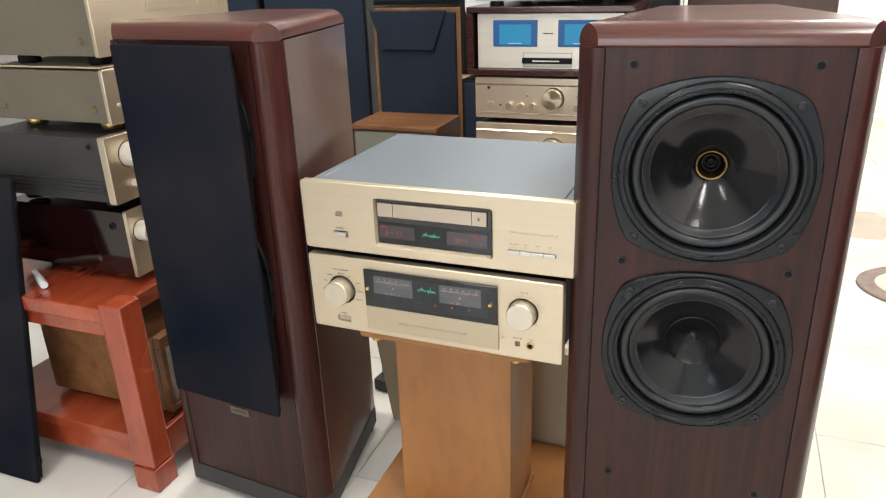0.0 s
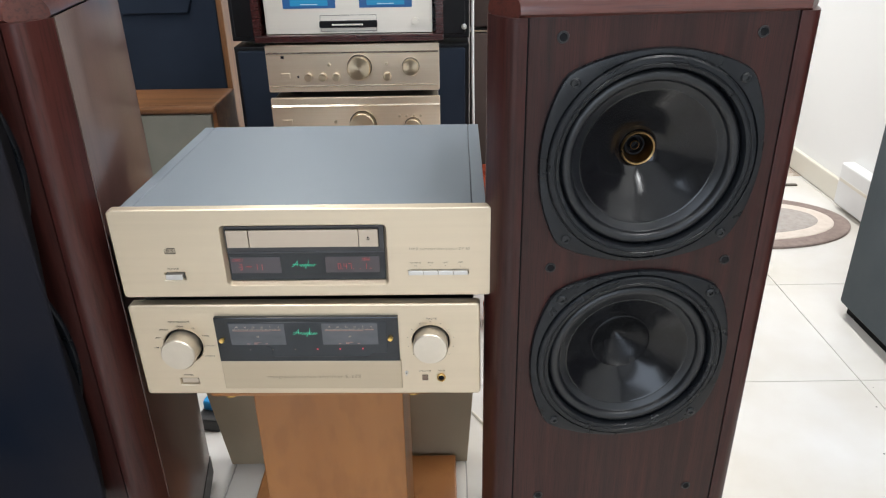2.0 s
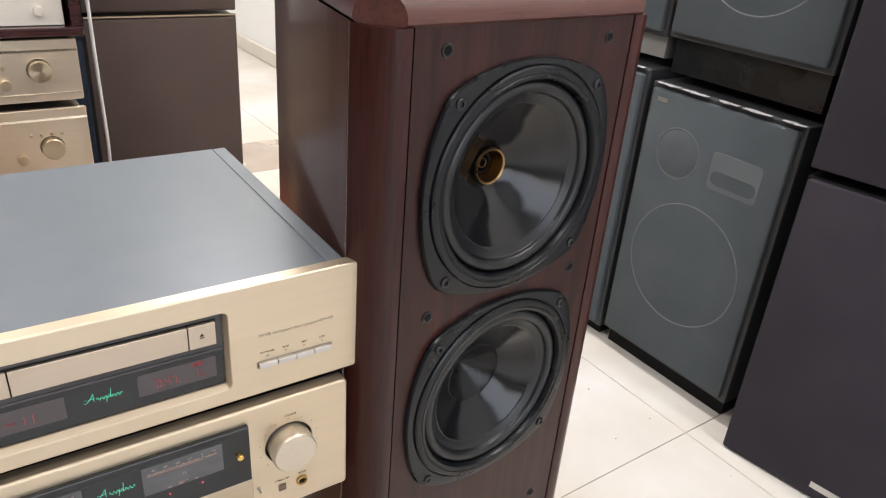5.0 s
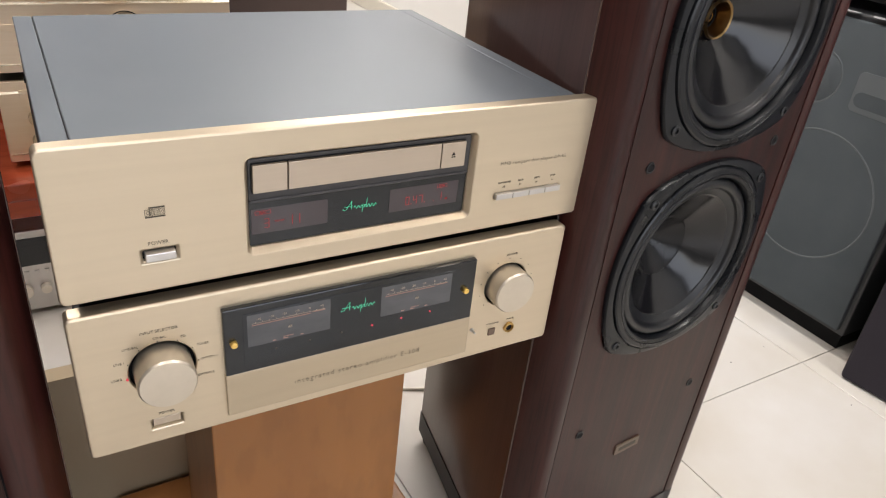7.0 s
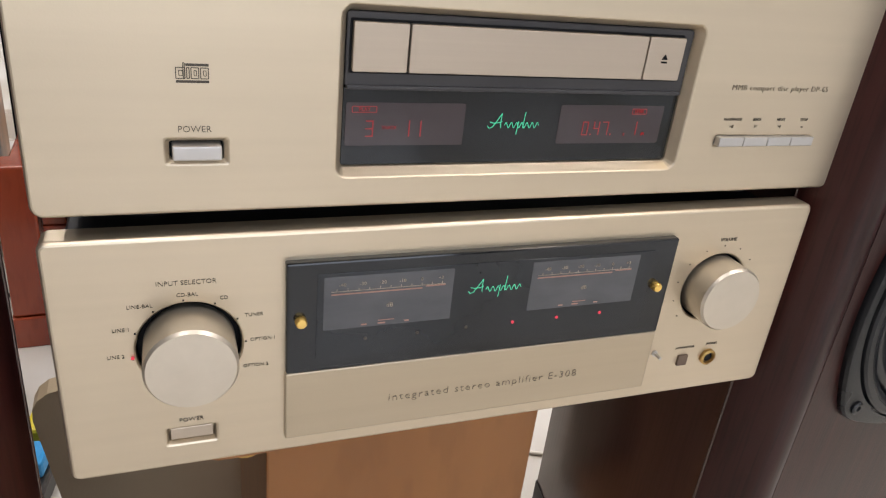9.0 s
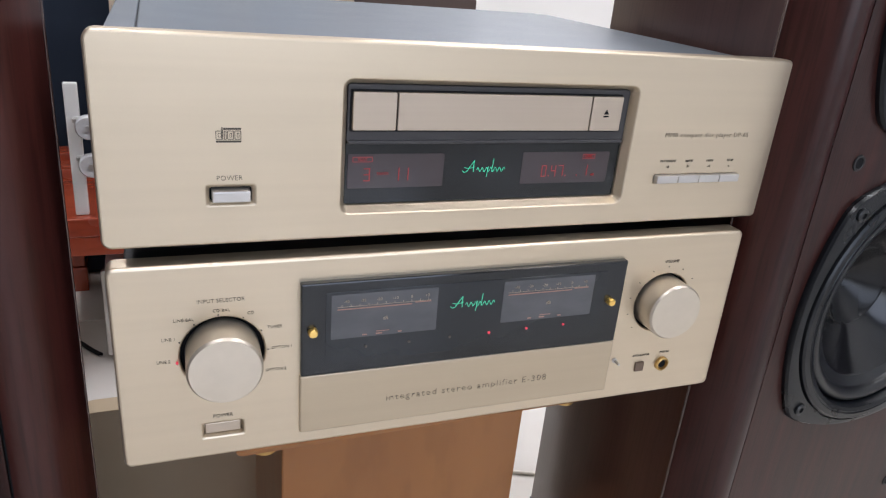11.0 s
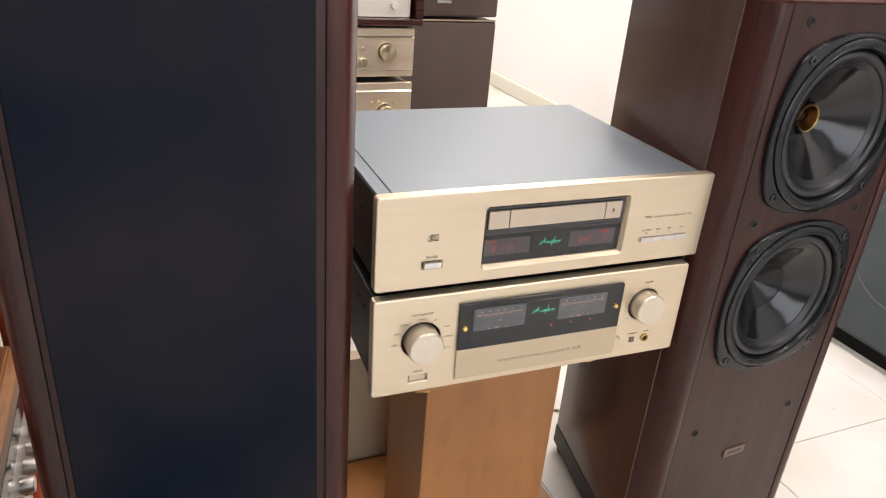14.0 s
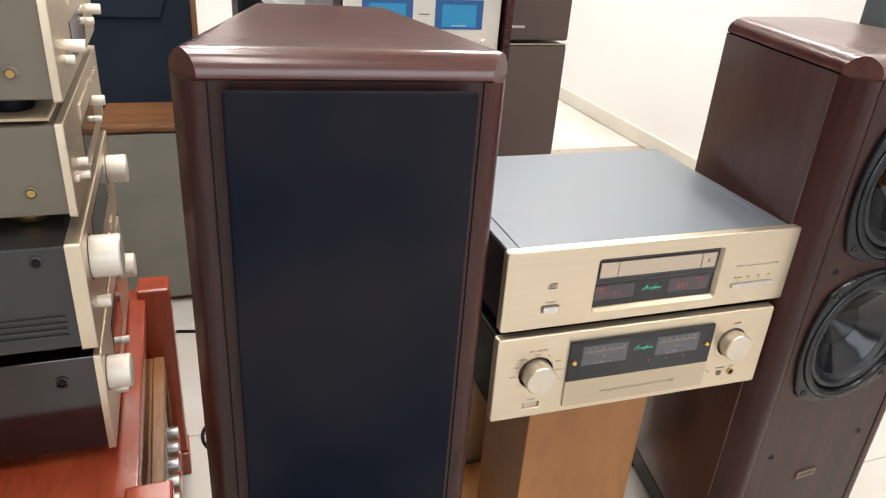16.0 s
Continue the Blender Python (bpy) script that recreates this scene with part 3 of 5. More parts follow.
# ---- disc player and amplifier on the wooden stand ----
def lit_mark(parent, u, v, y, w, material):
    """The maker's lit mark, as a plain running squiggle with one tall and one hanging stroke."""
    bm = bmesh.new()

    def ribbon(pts, t):
        for (xa, za), (xb, zb) in zip(pts, pts[1:]):
            dx, dz = xb - xa, zb - za
            ln = math.hypot(dx, dz) or 1
            nx, nz = -dz / ln * t, dx / ln * t
            ex, ez = dx / ln * t * 0.6, dz / ln * t * 0.6
            bm.faces.new([bm.verts.new((u + px * w, y, v + pz * w)) for px, pz in ((xa - nx - ex, za - nz - ez), (xb - nx + ex, zb - nz + ez), (xb + nx + ex, zb + nz + ez), (xa + nx - ex, za + nz - ez))])

    t = 0.0068
    ribbon([(-0.50, -0.05), (-0.46, -0.09), (-0.40, -0.07), (-0.30, 0.08), (-0.24, 0.17)], t)
    ribbon([(-0.46, 0.02), (-0.38, 0.00), (-0.28, 0.01), (-0.22, 0.03)], t)
    ribbon([(-0.24, 0.17), (-0.25, 0.02), (-0.24, -0.08)], t)
    wave = [(-0.17 + 0.67 * i / 70, -0.035 + 0.048 * math.sin(i / 70 * 2 * math.pi * 6.5)) for i in range(71)]
    ribbon(wave, t)
    ribbon([(0.10, 0.03), (0.075, -0.20)], t)
    ribbon([(0.19, -0.08), (0.215, 0.20)], t)
    return part("lit_mark", bm, material, parent, "green lit maker's mark")


def digits(parent, body, u, v, y, h, material, name="digits"):
    """Seven-segment figures."""
    seg = {"0": "abcdef", "1": "bc", "3": "abgcd", "4": "fgbc", "7": "abc"}
    bm = bmesh.new()
    x = u
    w, t = h * 0.48, h * 0.07
    for ch in body:
        if ch == ".":
            box(x - w * 0.10, x + w * 0.10, y, y + 0.0002, v - h / 2, v - h / 2 + t * 1.6, bm=bm)
            x += w * 0.4
            continue
        if ch in seg:
            q = {"a": (0, w, h - t, h), "g": (0, w, h / 2 - t / 2, h / 2 + t / 2), "d": (0, w, 0, t), "b": (w - t, w, h / 2, h), "c": (w - t, w, 0, h / 2), "f": (0, t, h / 2, h), "e": (0, t, 0, h / 2)}
            for s in seg[ch]:
                a, b, c, d = q[s]
                box(x + a, x + b, y, y + 0.0002, v - h / 2 + c, v - h / 2 + d, bm=bm)
        x += w * 1.55
    return part(name, bm, material, parent)


def disc_player(m):
    d = thing("disc_player", m, "champagne-gold disc player with a blue-grey top, on the amplifier", "disc player")
    z0, z1 = 0.0, 0.1225
    body = part("chassis", box(-0.2305, 0.2305, 0.012, 0.378, 0.004, 0.1165, 0.0015), BLACKMETAL, d, "black steel chassis")
    part("top_cover", box(-0.2130, 0.2130, 0.0135, 0.374, 0.114, 0.1185, 0.001), GREYTOP, d, "blue-grey steel top cover")
    for s in (-1, 1):
        part("top_rail", box(s * 0.2225 - 0.0085, s * 0.2225 + 0.0085, 0.0135, 0.376, 0.112, 0.1178, 0.001), GREYTOP, d, "grey side rail of the cover")
    hole = (-0.0972, 0.1030, 0.0200, 0.0968)
    wide = lambda q, y: rect_ring(hole[0] - q, hole[1] + q, hole[2] - q, hole[3] + q, 0.0022 + q, y)
    pw = lambda q, y: rect_ring(-0.1812 + q, -0.1519 - q, 0.0240 + q, 0.0380 - q, 0.0016, y, 3)
    kr = lambda q, y: rect_ring(0.1312 + q, 0.2096 - q, 0.0298 + q, 0.0380 - q, 0.0016, y, 3)
    face = part("front_panel", panel(-0.2385, 0.2385, z0, z1, 0.013, 0.0060, 0.0018, (
        ([wide(0.0044, 0.0), wide(0.0036, 0.0006), wide(0.0004, 0.0066), wide(0.0, 0.0110)], False),
        ([pw(0.0, 0.0), pw(0.0008, 0.0004), pw(0.0024, 0.0022), pw(0.0028, 0.0060)], True),
        ([kr(0.0, 0.0), kr(0.0008, 0.0006), kr(0.0010, 0.0040)], True))), CHAMP, d, "brushed champagne-gold front panel", smooth=True, angle=14)
    part("window_surround", slab(hole[0], hole[1], 0.0610, hole[3], 0.0060, 0.0105, 0.002, 0.0006), BEZEL, d, "dark grey tray surround")
    part("surround_ledge", box(hole[0] + 0.0008, hole[1] - 0.0008, 0.0048, 0.0075, 0.0598, 0.0622, 0.0007), BEZEL, d, "narrow ledge under the tray")
    win = part("display_window", slab(hole[0], hole[1], hole[2] + 0.0002, 0.0605, 0.0078, 0.0112, 0.0015, 0.0003), SMOKE, d, "smoked display window")
    # tray front in three fields
    part("tray_gap", slab(-0.0956, 0.0971, 0.0677, 0.0937, 0.0056, 0.0075, 0.0012, 0.0003), DARK, d)
    tray = part("tray", slab(-0.0660, 0.0712, 0.0690, 0.0925, 0.0026, 0.010, 0.0008, 0.0005), CHAMPB, d, "pale gold disc tray front")
    part("tray_end", slab(-0.0945, -0.0670, 0.0690, 0.0925, 0.0026, 0.010, 0.0008, 0.0005), CHAMPB, d)
    ej = part("eject_button", slab(0.0720, 0.0960, 0.0690, 0.0925, 0.0024, 0.010, 0.0008, 0.0005), CHAMPB, d, "pale gold eject button")
    bm = bmesh.new()
    bm.faces.new([bm.verts.new(p) for p in ((0.0815, 0.0022, 0.0805), (0.0857, 0.0022, 0.0805), (0.0836, 0.0022, 0.0838))])
    bm.faces.new([bm.verts.new(p) for p in ((0.0815, 0.0022, 0.0785), (0.0857, 0.0022, 0.0785), (0.0857, 0.0022, 0.0796), (0.0815, 0.0022, 0.0796))])
    part("eject_sign", bm, DARK, ej)
    for a, b, tag in ((-0.0955, -0.0310, "left"), (0.0262, 0.0955, "right")):
        part("display_glass", slab(a, b, 0.0305, 0.0530, 0.0074, 0.0081, 0.001, 0.0002), SMOKEVEIL, win, "dark red-tinted display glass, paler for its milky reflection")
    digits(win, "3", -0.085, 0.0395, 0.0072, 0.0085, REDGLOW)
    digits(win, "11", -0.0655, 0.0395, 0.0072, 0.0085, REDGLOW)
    text_part("display_word", "TRACK", -0.0725, 0.0072, 0.040, 0.0026, REDGLOW, win)
    digits(win, "0.47.", 0.0420, 0.0395, 0.0072, 0.0080, REDGLOW)
    digits(win, "1", 0.0750, 0.0395, 0.0072, 0.0080, REDGLOW)
    for a, b in ((-0.0925, -0.0795), (0.0735, 0.0835)):
        part("display_tag", loops([[(x, 0.0072, z) for x, z in rrect(a, b, 0.0478, 0.0512, 0.0003, 1)], [(x, 0.0072, z) for x, z in rrect(a + 0.0004, b - 0.0004, 0.0482, 0.0508, 0.0002, 1)]]), REDGLOW, win)
    text_part("tag_word", "PLAY", -0.0860, 0.0071, 0.0495, 0.0026, REDGLOW, win)
    text_part("tag_word", "LEVEL", 0.0785, 0.0071, 0.0495, 0.0026, REDGLOW, win)
    text_part("unit_word", "s", 0.0705, 0.0071, 0.0362, 0.0030, REDGLOW, win)
    text_part("unit_word", "dB", 0.0835, 0.0071, 0.0362, 0.0026, REDGLOW, win)
    lit_mark(win, -0.0020, 0.0425, 0.0072, 0.031, GREENGLOW)
    # power button in its recess, disc mark, keys
    part("button_gap", slab(-0.1786, -0.1545, 0.0266, 0.0354, 0.0046, 0.0058, 0.0006, 0.0002), DARK, face)
    part("power_button", slab(-0.1774, -0.1557, 0.0276, 0.0345, -0.0040, 0.0055, 0.0008, 0.0008), SILVER, d, "silver power button")
    text_part("power_word", "POWER", -0.1672, -0.0002, 0.0415, 0.0043, PRINT, face)
    bm = bmesh.new()
    box(-0.1700, -0.1602, -0.0003, 0, 0.0702, 0.0713, bm=bm)
    box(-0.1742, -0.1602, -0.0003, 0, 0.0628, 0.0639, bm=bm)
    for x, w, top in ((-0.1743, 0.0042, 0.0697), (-0.1712, 0.0010, 0.0718), (-0.1697, 0.0014, 0.0697), (-0.1679, 0.0036, 0.0697), (-0.1639, 0.0037, 0.0697)):
        loops([[(p, -0.0003, q) for p, q in rrect(x, x + w, 0.0645, top, 0.0004, 2)], [(p, -0.0003, q) for p, q in rrect(x + 0.0004, x + w - 0.0004, 0.0649, top - 0.0004, 0.0002, 2)]], bm=bm)
        if w > 0.002:
            loops([[(p, -0.0003, q) for p, q in rrect(x + 0.0013, x + w - 0.0010, 0.0658, 0.0684, 0.0003, 2)], [(p, -0.0003, q) for p, q in rrect(x + 0.0016, x + w - 0.0013, 0.0661, 0.0681, 0.0002, 2)]], bm=bm)
    part("disc_mark", bm, PRINT, face, "small printed format mark")
    text_part("model_words", "MMB compact disc player DP-65", 0.1725, -0.0002, 0.0665, 0.0050, FAINT, face, spacing=1.12, stretch=1.02, thin=0.026)
    for i, word in enumerate(("PLAY/PAUSE", "BACK", "NEXT", "STOP")):
        a = 0.1326 + 0.0189 * i
        part("key", slab(a, a + 0.0184, 0.0312, 0.0370, -0.0040, 0.0042, 0.0006, 0.0006), SILVER, d, "silver key")
        text_part("key_word", word, a + 0.0092, -0.0002, 0.0472, 0.0026, PRINT, face)
        text_part("key_sign", (">II", "I<", ">I", "o")[i], a + 0.0092, -0.0002, 0.0428, 0.0030, PRINT, face)
    for x in (-0.19, 0.19):
        for y in (0.05, 0.33):
            part("foot", lathe_z([(0.022, -0.0125), (0.023, -0.010), (0.020, 0.005)], 24, x, y), DARK, d)
    for y in (0.09, 0.30):
        part("side_screw", loops([[(-0.2318, y + 0.003 * math.cos(a), 0.075 + 0.003 * math.sin(a)) for a in [k * math.pi / 6 for k in range(12)]], [(-0.2303, y + 0.0035 * math.cos(a), 0.075 + 0.0035 * math.sin(a)) for a in [k * math.pi / 6 for k in range(12)]]], (True, False)), DARK, d)
    return d


def stereo_amplifier(m):
    d = thing("stereo_amplifier", m, "champagne-gold integrated amplifier with two meters, on the stand", "amplifier")
    H = 0.139
    part("chassis", box(-0.223, 0.223, 0.014, 0.395, 0.004, 0.129, 0.0015), BLACKMETAL, d, "black steel chassis")
    SU, SV, VU, VV = -0.1665, 0.0758, 0.1662, 0.0815
    pw = lambda q, y: rect_ring(-0.1825 + q, -0.1541 - q, 0.0116 + q, 0.0248 - q, 0.0016, y, 3)
    well = lambda u, v, r: ([round_ring(u, v, r, 0.0), round_ring(u, v, r - 0.0009, 0.0007), round_ring(u, v, r - 0.0012, 0.0075)], True)
    face = part("front_panel", panel(-0.2305, 0.2315, -0.003, H, 0.015, 0.0050, 0.0022, (well(SU, SV, 0.0272), well(VU, VV, 0.0258), ([pw(0.0, 0.0), pw(0.0010, 0.0006), pw(0.0020, 0.0030), pw(0.0022, 0.0070)], True))), CHAMP, d, "brushed champagne-gold front panel", smooth=True, angle=14)
    win = part("meter_window", slab(-0.1180, 0.1245, 0.0545, 0.1225, -0.0050, 0.002, 0.0012, 0.0012), SMOKE, d, "smoked glass meter window")
    part("meter_pane", slab(-0.1020, 0.1085, 0.0625, 0.1155, -0.0054, -0.0045, 0.0008, 0.0002), METERPANE, win, "grey inner pane")
    for a, b in ((-0.0985, -0.0250), (0.0240, 0.0975)):
        me = part("meter", slab(a, b, 0.0810, 0.1135, -0.0057, -0.0050, 0.0006, 0.0002), METERGREY, win, "dim meter face with a pale red scale line")
        part("scale_line", box(a + 0.004, b - 0.0185, -0.0060, -0.0057, 0.1026, 0.1033), AMBER, me)
        part("scale_line", box(b - 0.0165, b - 0.005, -0.0060, -0.0057, 0.1036, 0.1043), AMBER, me)
        part("scale_line", box(a + 0.004, b - 0.005, -0.0060, -0.0057, 0.1046, 0.1048), CHAMPB, me)
        for i in range(11):
            x = a + 0.007 + (b - a - 0.014) * i / 10
            part("scale_tick", box(x - 0.00015, x + 0.00015, -0.0060, -0.0057, 0.1048, 0.1062), CHAMPB, me)
        for i, word in enumerate(("-40", "-30", "-20", "-10", "0", "+3")):
            text_part("scale_figure", word, a + 0.010 + (b - a - 0.018) * i / 5, -0.0059, 0.1085, 0.0030, CHAMPB, me)
        text_part("meter_word", "dB", (a + b) / 2, -0.0059, 0.0940, 0.0038, CHAMPB, me)
        part("needle_stub", box((a + b) / 2 - 0.006, (a + b) / 2 + 0.003, -0.0060, -0.0057, 0.0844, 0.0848), AMBER, me)
        # reflections low on the meter glass, drawn as small glowing bars
        for q, w in ((-0.014, 0.0016), (-0.004, 0.0022), (0.0105, 0.0014)):
            part("drawn_glint", slab((a + b) / 2 + q - w, (a + b) / 2 + q + w, 0.0824, 0.0832, -0.0060, -0.0056, 0.0003, 0.0001), AMBER, me, "reflected glint drawn as a dim glowing bar at the meter's foot")
    lit_mark(win, 0.0012, 0.0995, -0.0056, 0.033, GREENGLOW)
    for i, x in enumerate((-0.0745, -0.0440, -0.0140, 0.0160, 0.0458, 0.0762)):
        part("indicator", lathe([(0.0010, -0.0054), (0.0010, -0.0060), (0.0005, -0.0062)], 12, x, 0.0735 + 0.0002 * i, (False, True)), REDLED if i > 2 else PRINT, win, "red indicator lamp" if i > 2 else "")
    for x, z in ((-0.1105, 0.0885), (0.1135, 0.0905)):
        part("gold_screw", lathe([(0.0032, -0.0048), (0.0032, -0.0085), (0.0025, -0.0096), (0.0005, -0.0098)], 24, x, z, (False, True)), GOLD, win, "gold screw head", smooth=True)
    sub = part("sub_panel", slab(-0.1182, 0.1255, 0.0085, 0.0538, -0.0038, 0.002, 0.001, 0.0010), SUBGOLD, d, "proud gold sub-panel")
    text_part("model_words", "integrated stereo amplifier E-308", 0.0060, -0.0040, 0.0285, 0.0076, FAINT, sub, spacing=1.14, stretch=1.08, thin=0.026)
    # shade inside the two knob wells, put in as black liners
    for u, v, r in ((SU, SV, 0.0257), (VU, VV, 0.0243)):
        part("well_shade", lathe([(r, 0.0012), (r, 0.0070), (0.012, 0.0071)], 48, u, v, (False, True)), DARK, face, "black liner that paints the shade in the well round the knob")
    knob(d, SU, SV, 0.0230, 0.0300, 0.0074, KNOB, "selector_knob", "large champagne selector knob", None, ring=False)
    part("red_pointer", lathe([(0.0009, -0.0008), (0.0009, -0.0014)], 10, SU - 0.0278, SV - 0.0030, (False, True)), REDLED, face)
    text_part("selector_words", "INPUT SELECTOR", -0.1665, -0.0002, 0.1137, 0.0037, PRINT, face)
    for word, x, z in (("LINE 2", -0.2022, 0.0738), ("LINE 1", -0.1985, 0.0893), ("LINE-BAL", -0.1890, 0.1020), ("CD-BAL", -0.1665, 0.1068), ("CD", -0.1488, 0.1035), ("TUNER", -0.1340, 0.0920), ("OPTION 1", -0.1295, 0.0765), ("OPTION 2", -0.1335, 0.0600)):
        text_part("selector_word", word, x, -0.0002, z, 0.0030, PRINT, face)
    for a in (-32, 0, 31, 62, 94, 126, 157, 189):
        c, s = math.cos(radians(a)), math.sin(radians(a))
        part("tick", lathe([(0.0005, 0.0), (0.0005, -0.0004)], 8, SU + 0.0280 * c, SV + 0.0280 * s, (False, True)), DARK, face)
    knob(d, VU, VV, 0.0228, 0.0265, 0.0074, KNOB, "volume_knob", "large champagne volume knob", ring=False)
    text_part("volume_word", "VOLUME", 0.1680, -0.0002, 0.1168, 0.0034, PRINT, face)
    for a in range(-40, 221, 26):
        c, s = math.cos(radians(a)), math.sin(radians(a))
        part("volume_dot", lathe([(0.0005, 0), (0.0005, -0.0004)], 8, VU + 0.0310 * c, VV + 0.0310 * s, (False, True)), PRINT, face)
    part("power_button", slab(-0.1796, -0.1570, 0.0143, 0.0222, 0.0022, 0.0068, 0.0008, 0.0006), CHAMPB, d, "pale gold power button")
    text_part("power_word", "POWER", -0.1682, -0.0002, 0.0290, 0.0037, PRINT, face)
    part("toggle_switch", lathe([(0.0022, 0), (0.0022, -0.0012), (0.0012, -0.0014), (0.0011, -0.007)], 14, 0.1320, 0.0330, (False, True)), SILVER, d, "tiny silver toggle", smooth=True)
    part("attenuator_button", slab(0.1528, 0.1608, 0.0202, 0.0286, -0.0015, 0.001, 0.0006, 0.0004), PLATE, d, "small worn square button")
    jack = part("phones_jack", lathe([(0.0062, 0), (0.0060, -0.0022), (0.0045, -0.0028), (0.0035, -0.0008), (0.0032, 0.003)], 28, 0.1785, 0.0245, (False, True)), BRASS, d, "gold headphone jack", smooth=True)
    part("jack_hole", lathe([(0.0034, -0.0012), (0.001, -0.0011)], 20, 0.1785, 0.0245, (False, True)), DARK, jack)
    text_part("phones_word", "PHONES", 0.1795, -0.0002, 0.0352, 0.0024, PRINT, face)
    text_part("attenuator_word", "ATTENUATOR", 0.1570, -0.0002, 0.0345, 0.0024, PRINT, face)
    for x in (-0.185, 0.185):
        for y in (0.06, 0.33):
            part("foot", lathe_z([(0.021, -0.0115), (0.023, -0.009), (0.020, 0.005)], 24, x, y), DARK, d)
    for y in (0.07, 0.10, 0.30):
        part("side_screw", loops([[(-0.2242 + q * 0.0012, y + r * math.cos(a), 0.095 + r * math.sin(a)) for a in [k * math.pi / 6 for k in range(12)]] for q, r in ((0, 0.003), (1, 0.0035))], (True, False)), DARK, d)
    return d


AMP_Z = 0.4832
stereo_amplifier(pose(-0.4335, 1.007, AMP_Z, 0.0, -0.6, -2.0))
disc_player(pose(-0.4268, 1.0105, 0.6325, 0, -0.15, -1.0))


def wooden_stand(m):
    s = thing("wooden_stand", m, "cherry-brown wooden pedestal stand under the amplifier", "stand")
    part("top_plate", box(-0.160, 0.166, 0.026, 0.31, 0.447, 0.4715, 0.006), CHERRY, s)
    part("column", box(-0.1155, 0.1155, 0.083, 0.245, 0.028, 0.4455, 0.002), CHERRY, s, "square wooden column")
    part("base_plate", box(-0.20, 0.20, 0.020, 0.372, 0.001, 0.028, 0.004), CHERRY, s, "wide wooden base plate")
    for bx in ((-0.1215, 0.1215, 0.077, 0.083), ):
        part("foot_moulding", box(*bx, 0.0278, 0.040, 0.0015), CHERRY, s)
    part("foot_moulding", box(0.1155, 0.1215, 0.0832, 0.245, 0.0278, 0.040, 0.0015), CHERRY, s)
    part("pad", lathe_z([(0.010, 0.436), (0.010, 0.4455)], 16, -0.135, 0.05), BRASS, s, "small brass pad")
    part("pad", lathe_z([(0.010, 0.436), (0.010, 0.4455)], 16, 0.135, 0.05), BRASS, s, "small brass pad")
    return s


wooden_stand(pose(-0.432, 1.018, 0, 0, 0, 0))


# ---- hi-fi units of several kinds ----
def hifi(name, m, w, h, d, label, category, panel_mat, case, knobs=(), buttons=(), windows=(), feet=0.012, footmat=None, ribs=False, group="", screws=(), thick=0.009):
    """A cased unit whose front faces local -y; u runs from its middle, v from its bottom."""
    t = thing(name, m, label, category, group)
    body = part("case", box(-w / 2 + 0.006, w / 2 - 0.006, thick - 0.001, d, feet, feet + h - 0.004, 0.002), case, t)
    face = part("front_panel", slab(-w / 2, w / 2, feet - 0.002, feet + h, 0, thick, 0.004, 0.0016), panel_mat, t, smooth=True, angle=14)
    if panel_mat is SILVERGOLD:
        zt = feet + h - 0.022
        prof = [(0.0012, zt - 0.0005), (-0.0036, zt), (0.0006, zt + 0.0042), (0.0012, zt + 0.0042)]
        part("bright_edge", loops([[(x, y, z) for y, z in prof] for x in (-w / 2 + 0.002, w / 2 - 0.002)], (True, True)), BRIGHT, face, "bright polished edge line")
        part("seam", box(-w / 2 + 0.004, w / 2 - 0.004, -0.0016, 0.0005, feet + 0.0125, feet + 0.0137), BRIGHT, face)
    for u, v, r, depth in knobs:
        knob(t, u, feet + v, r, depth, 0.0, CREAM if panel_mat is not SILVERGOLD else TURNED, ring=r > 0.015)
    for u, v, bw, bh in buttons:
        part("button", slab(u - bw / 2, u + bw / 2, feet + v - bh / 2, feet + v + bh / 2, -0.003, 0.001, 0.0006, 0.0005), panel_mat, t)
    for u, v, bw, bh, mat in windows:
        part("window", slab(u - bw / 2, u + bw / 2, feet + v - bh / 2, feet + v + bh / 2, -0.0012, 0.001, 0.0008, 0.0004), mat, t)
    for x in (-w / 2 + 0.06, w / 2 - 0.06):
        for y in (0.06, d - 0.06):
            part("foot", lathe_z([(0.021, 0), (0.023, 0.003), (0.023, feet * 0.6), (0.019, feet + 0.001)], 24, x, y), footmat or DARK, t, smooth=True)
    for side, y, z in screws:
        x = side * (w / 2 - 0.006)
        ring = lambda r, q: [(x + side * q, y + r * math.cos(a), feet + z + r * math.sin(a)) for a in [k * math.pi / 8 for k in range(16)]]
        sc = part("case_screw", loops([ring(0.0085, -0.001), ring(0.0085, 0.0015), ring(0.006, 0.002), ring(0.0052, 0.0006)], (False, True)), case, body)
        part("screw_head", loops([ring(0.0045, 0.0004), ring(0.0042, 0.0022)], (False, True)), BRASS if case is TAUPE else DARK, sc)
    if ribs:
        for s in (-1, 1):
            for i in range(4):
                part("rib", box(s * (w / 2 - 0.005) - 0.002, s * (w / 2 - 0.005) + 0.002, 0.03, d - 0.03, feet + 0.018 + i * 0.0085, feet + 0.021 + i * 0.0085), case, body)
    return t


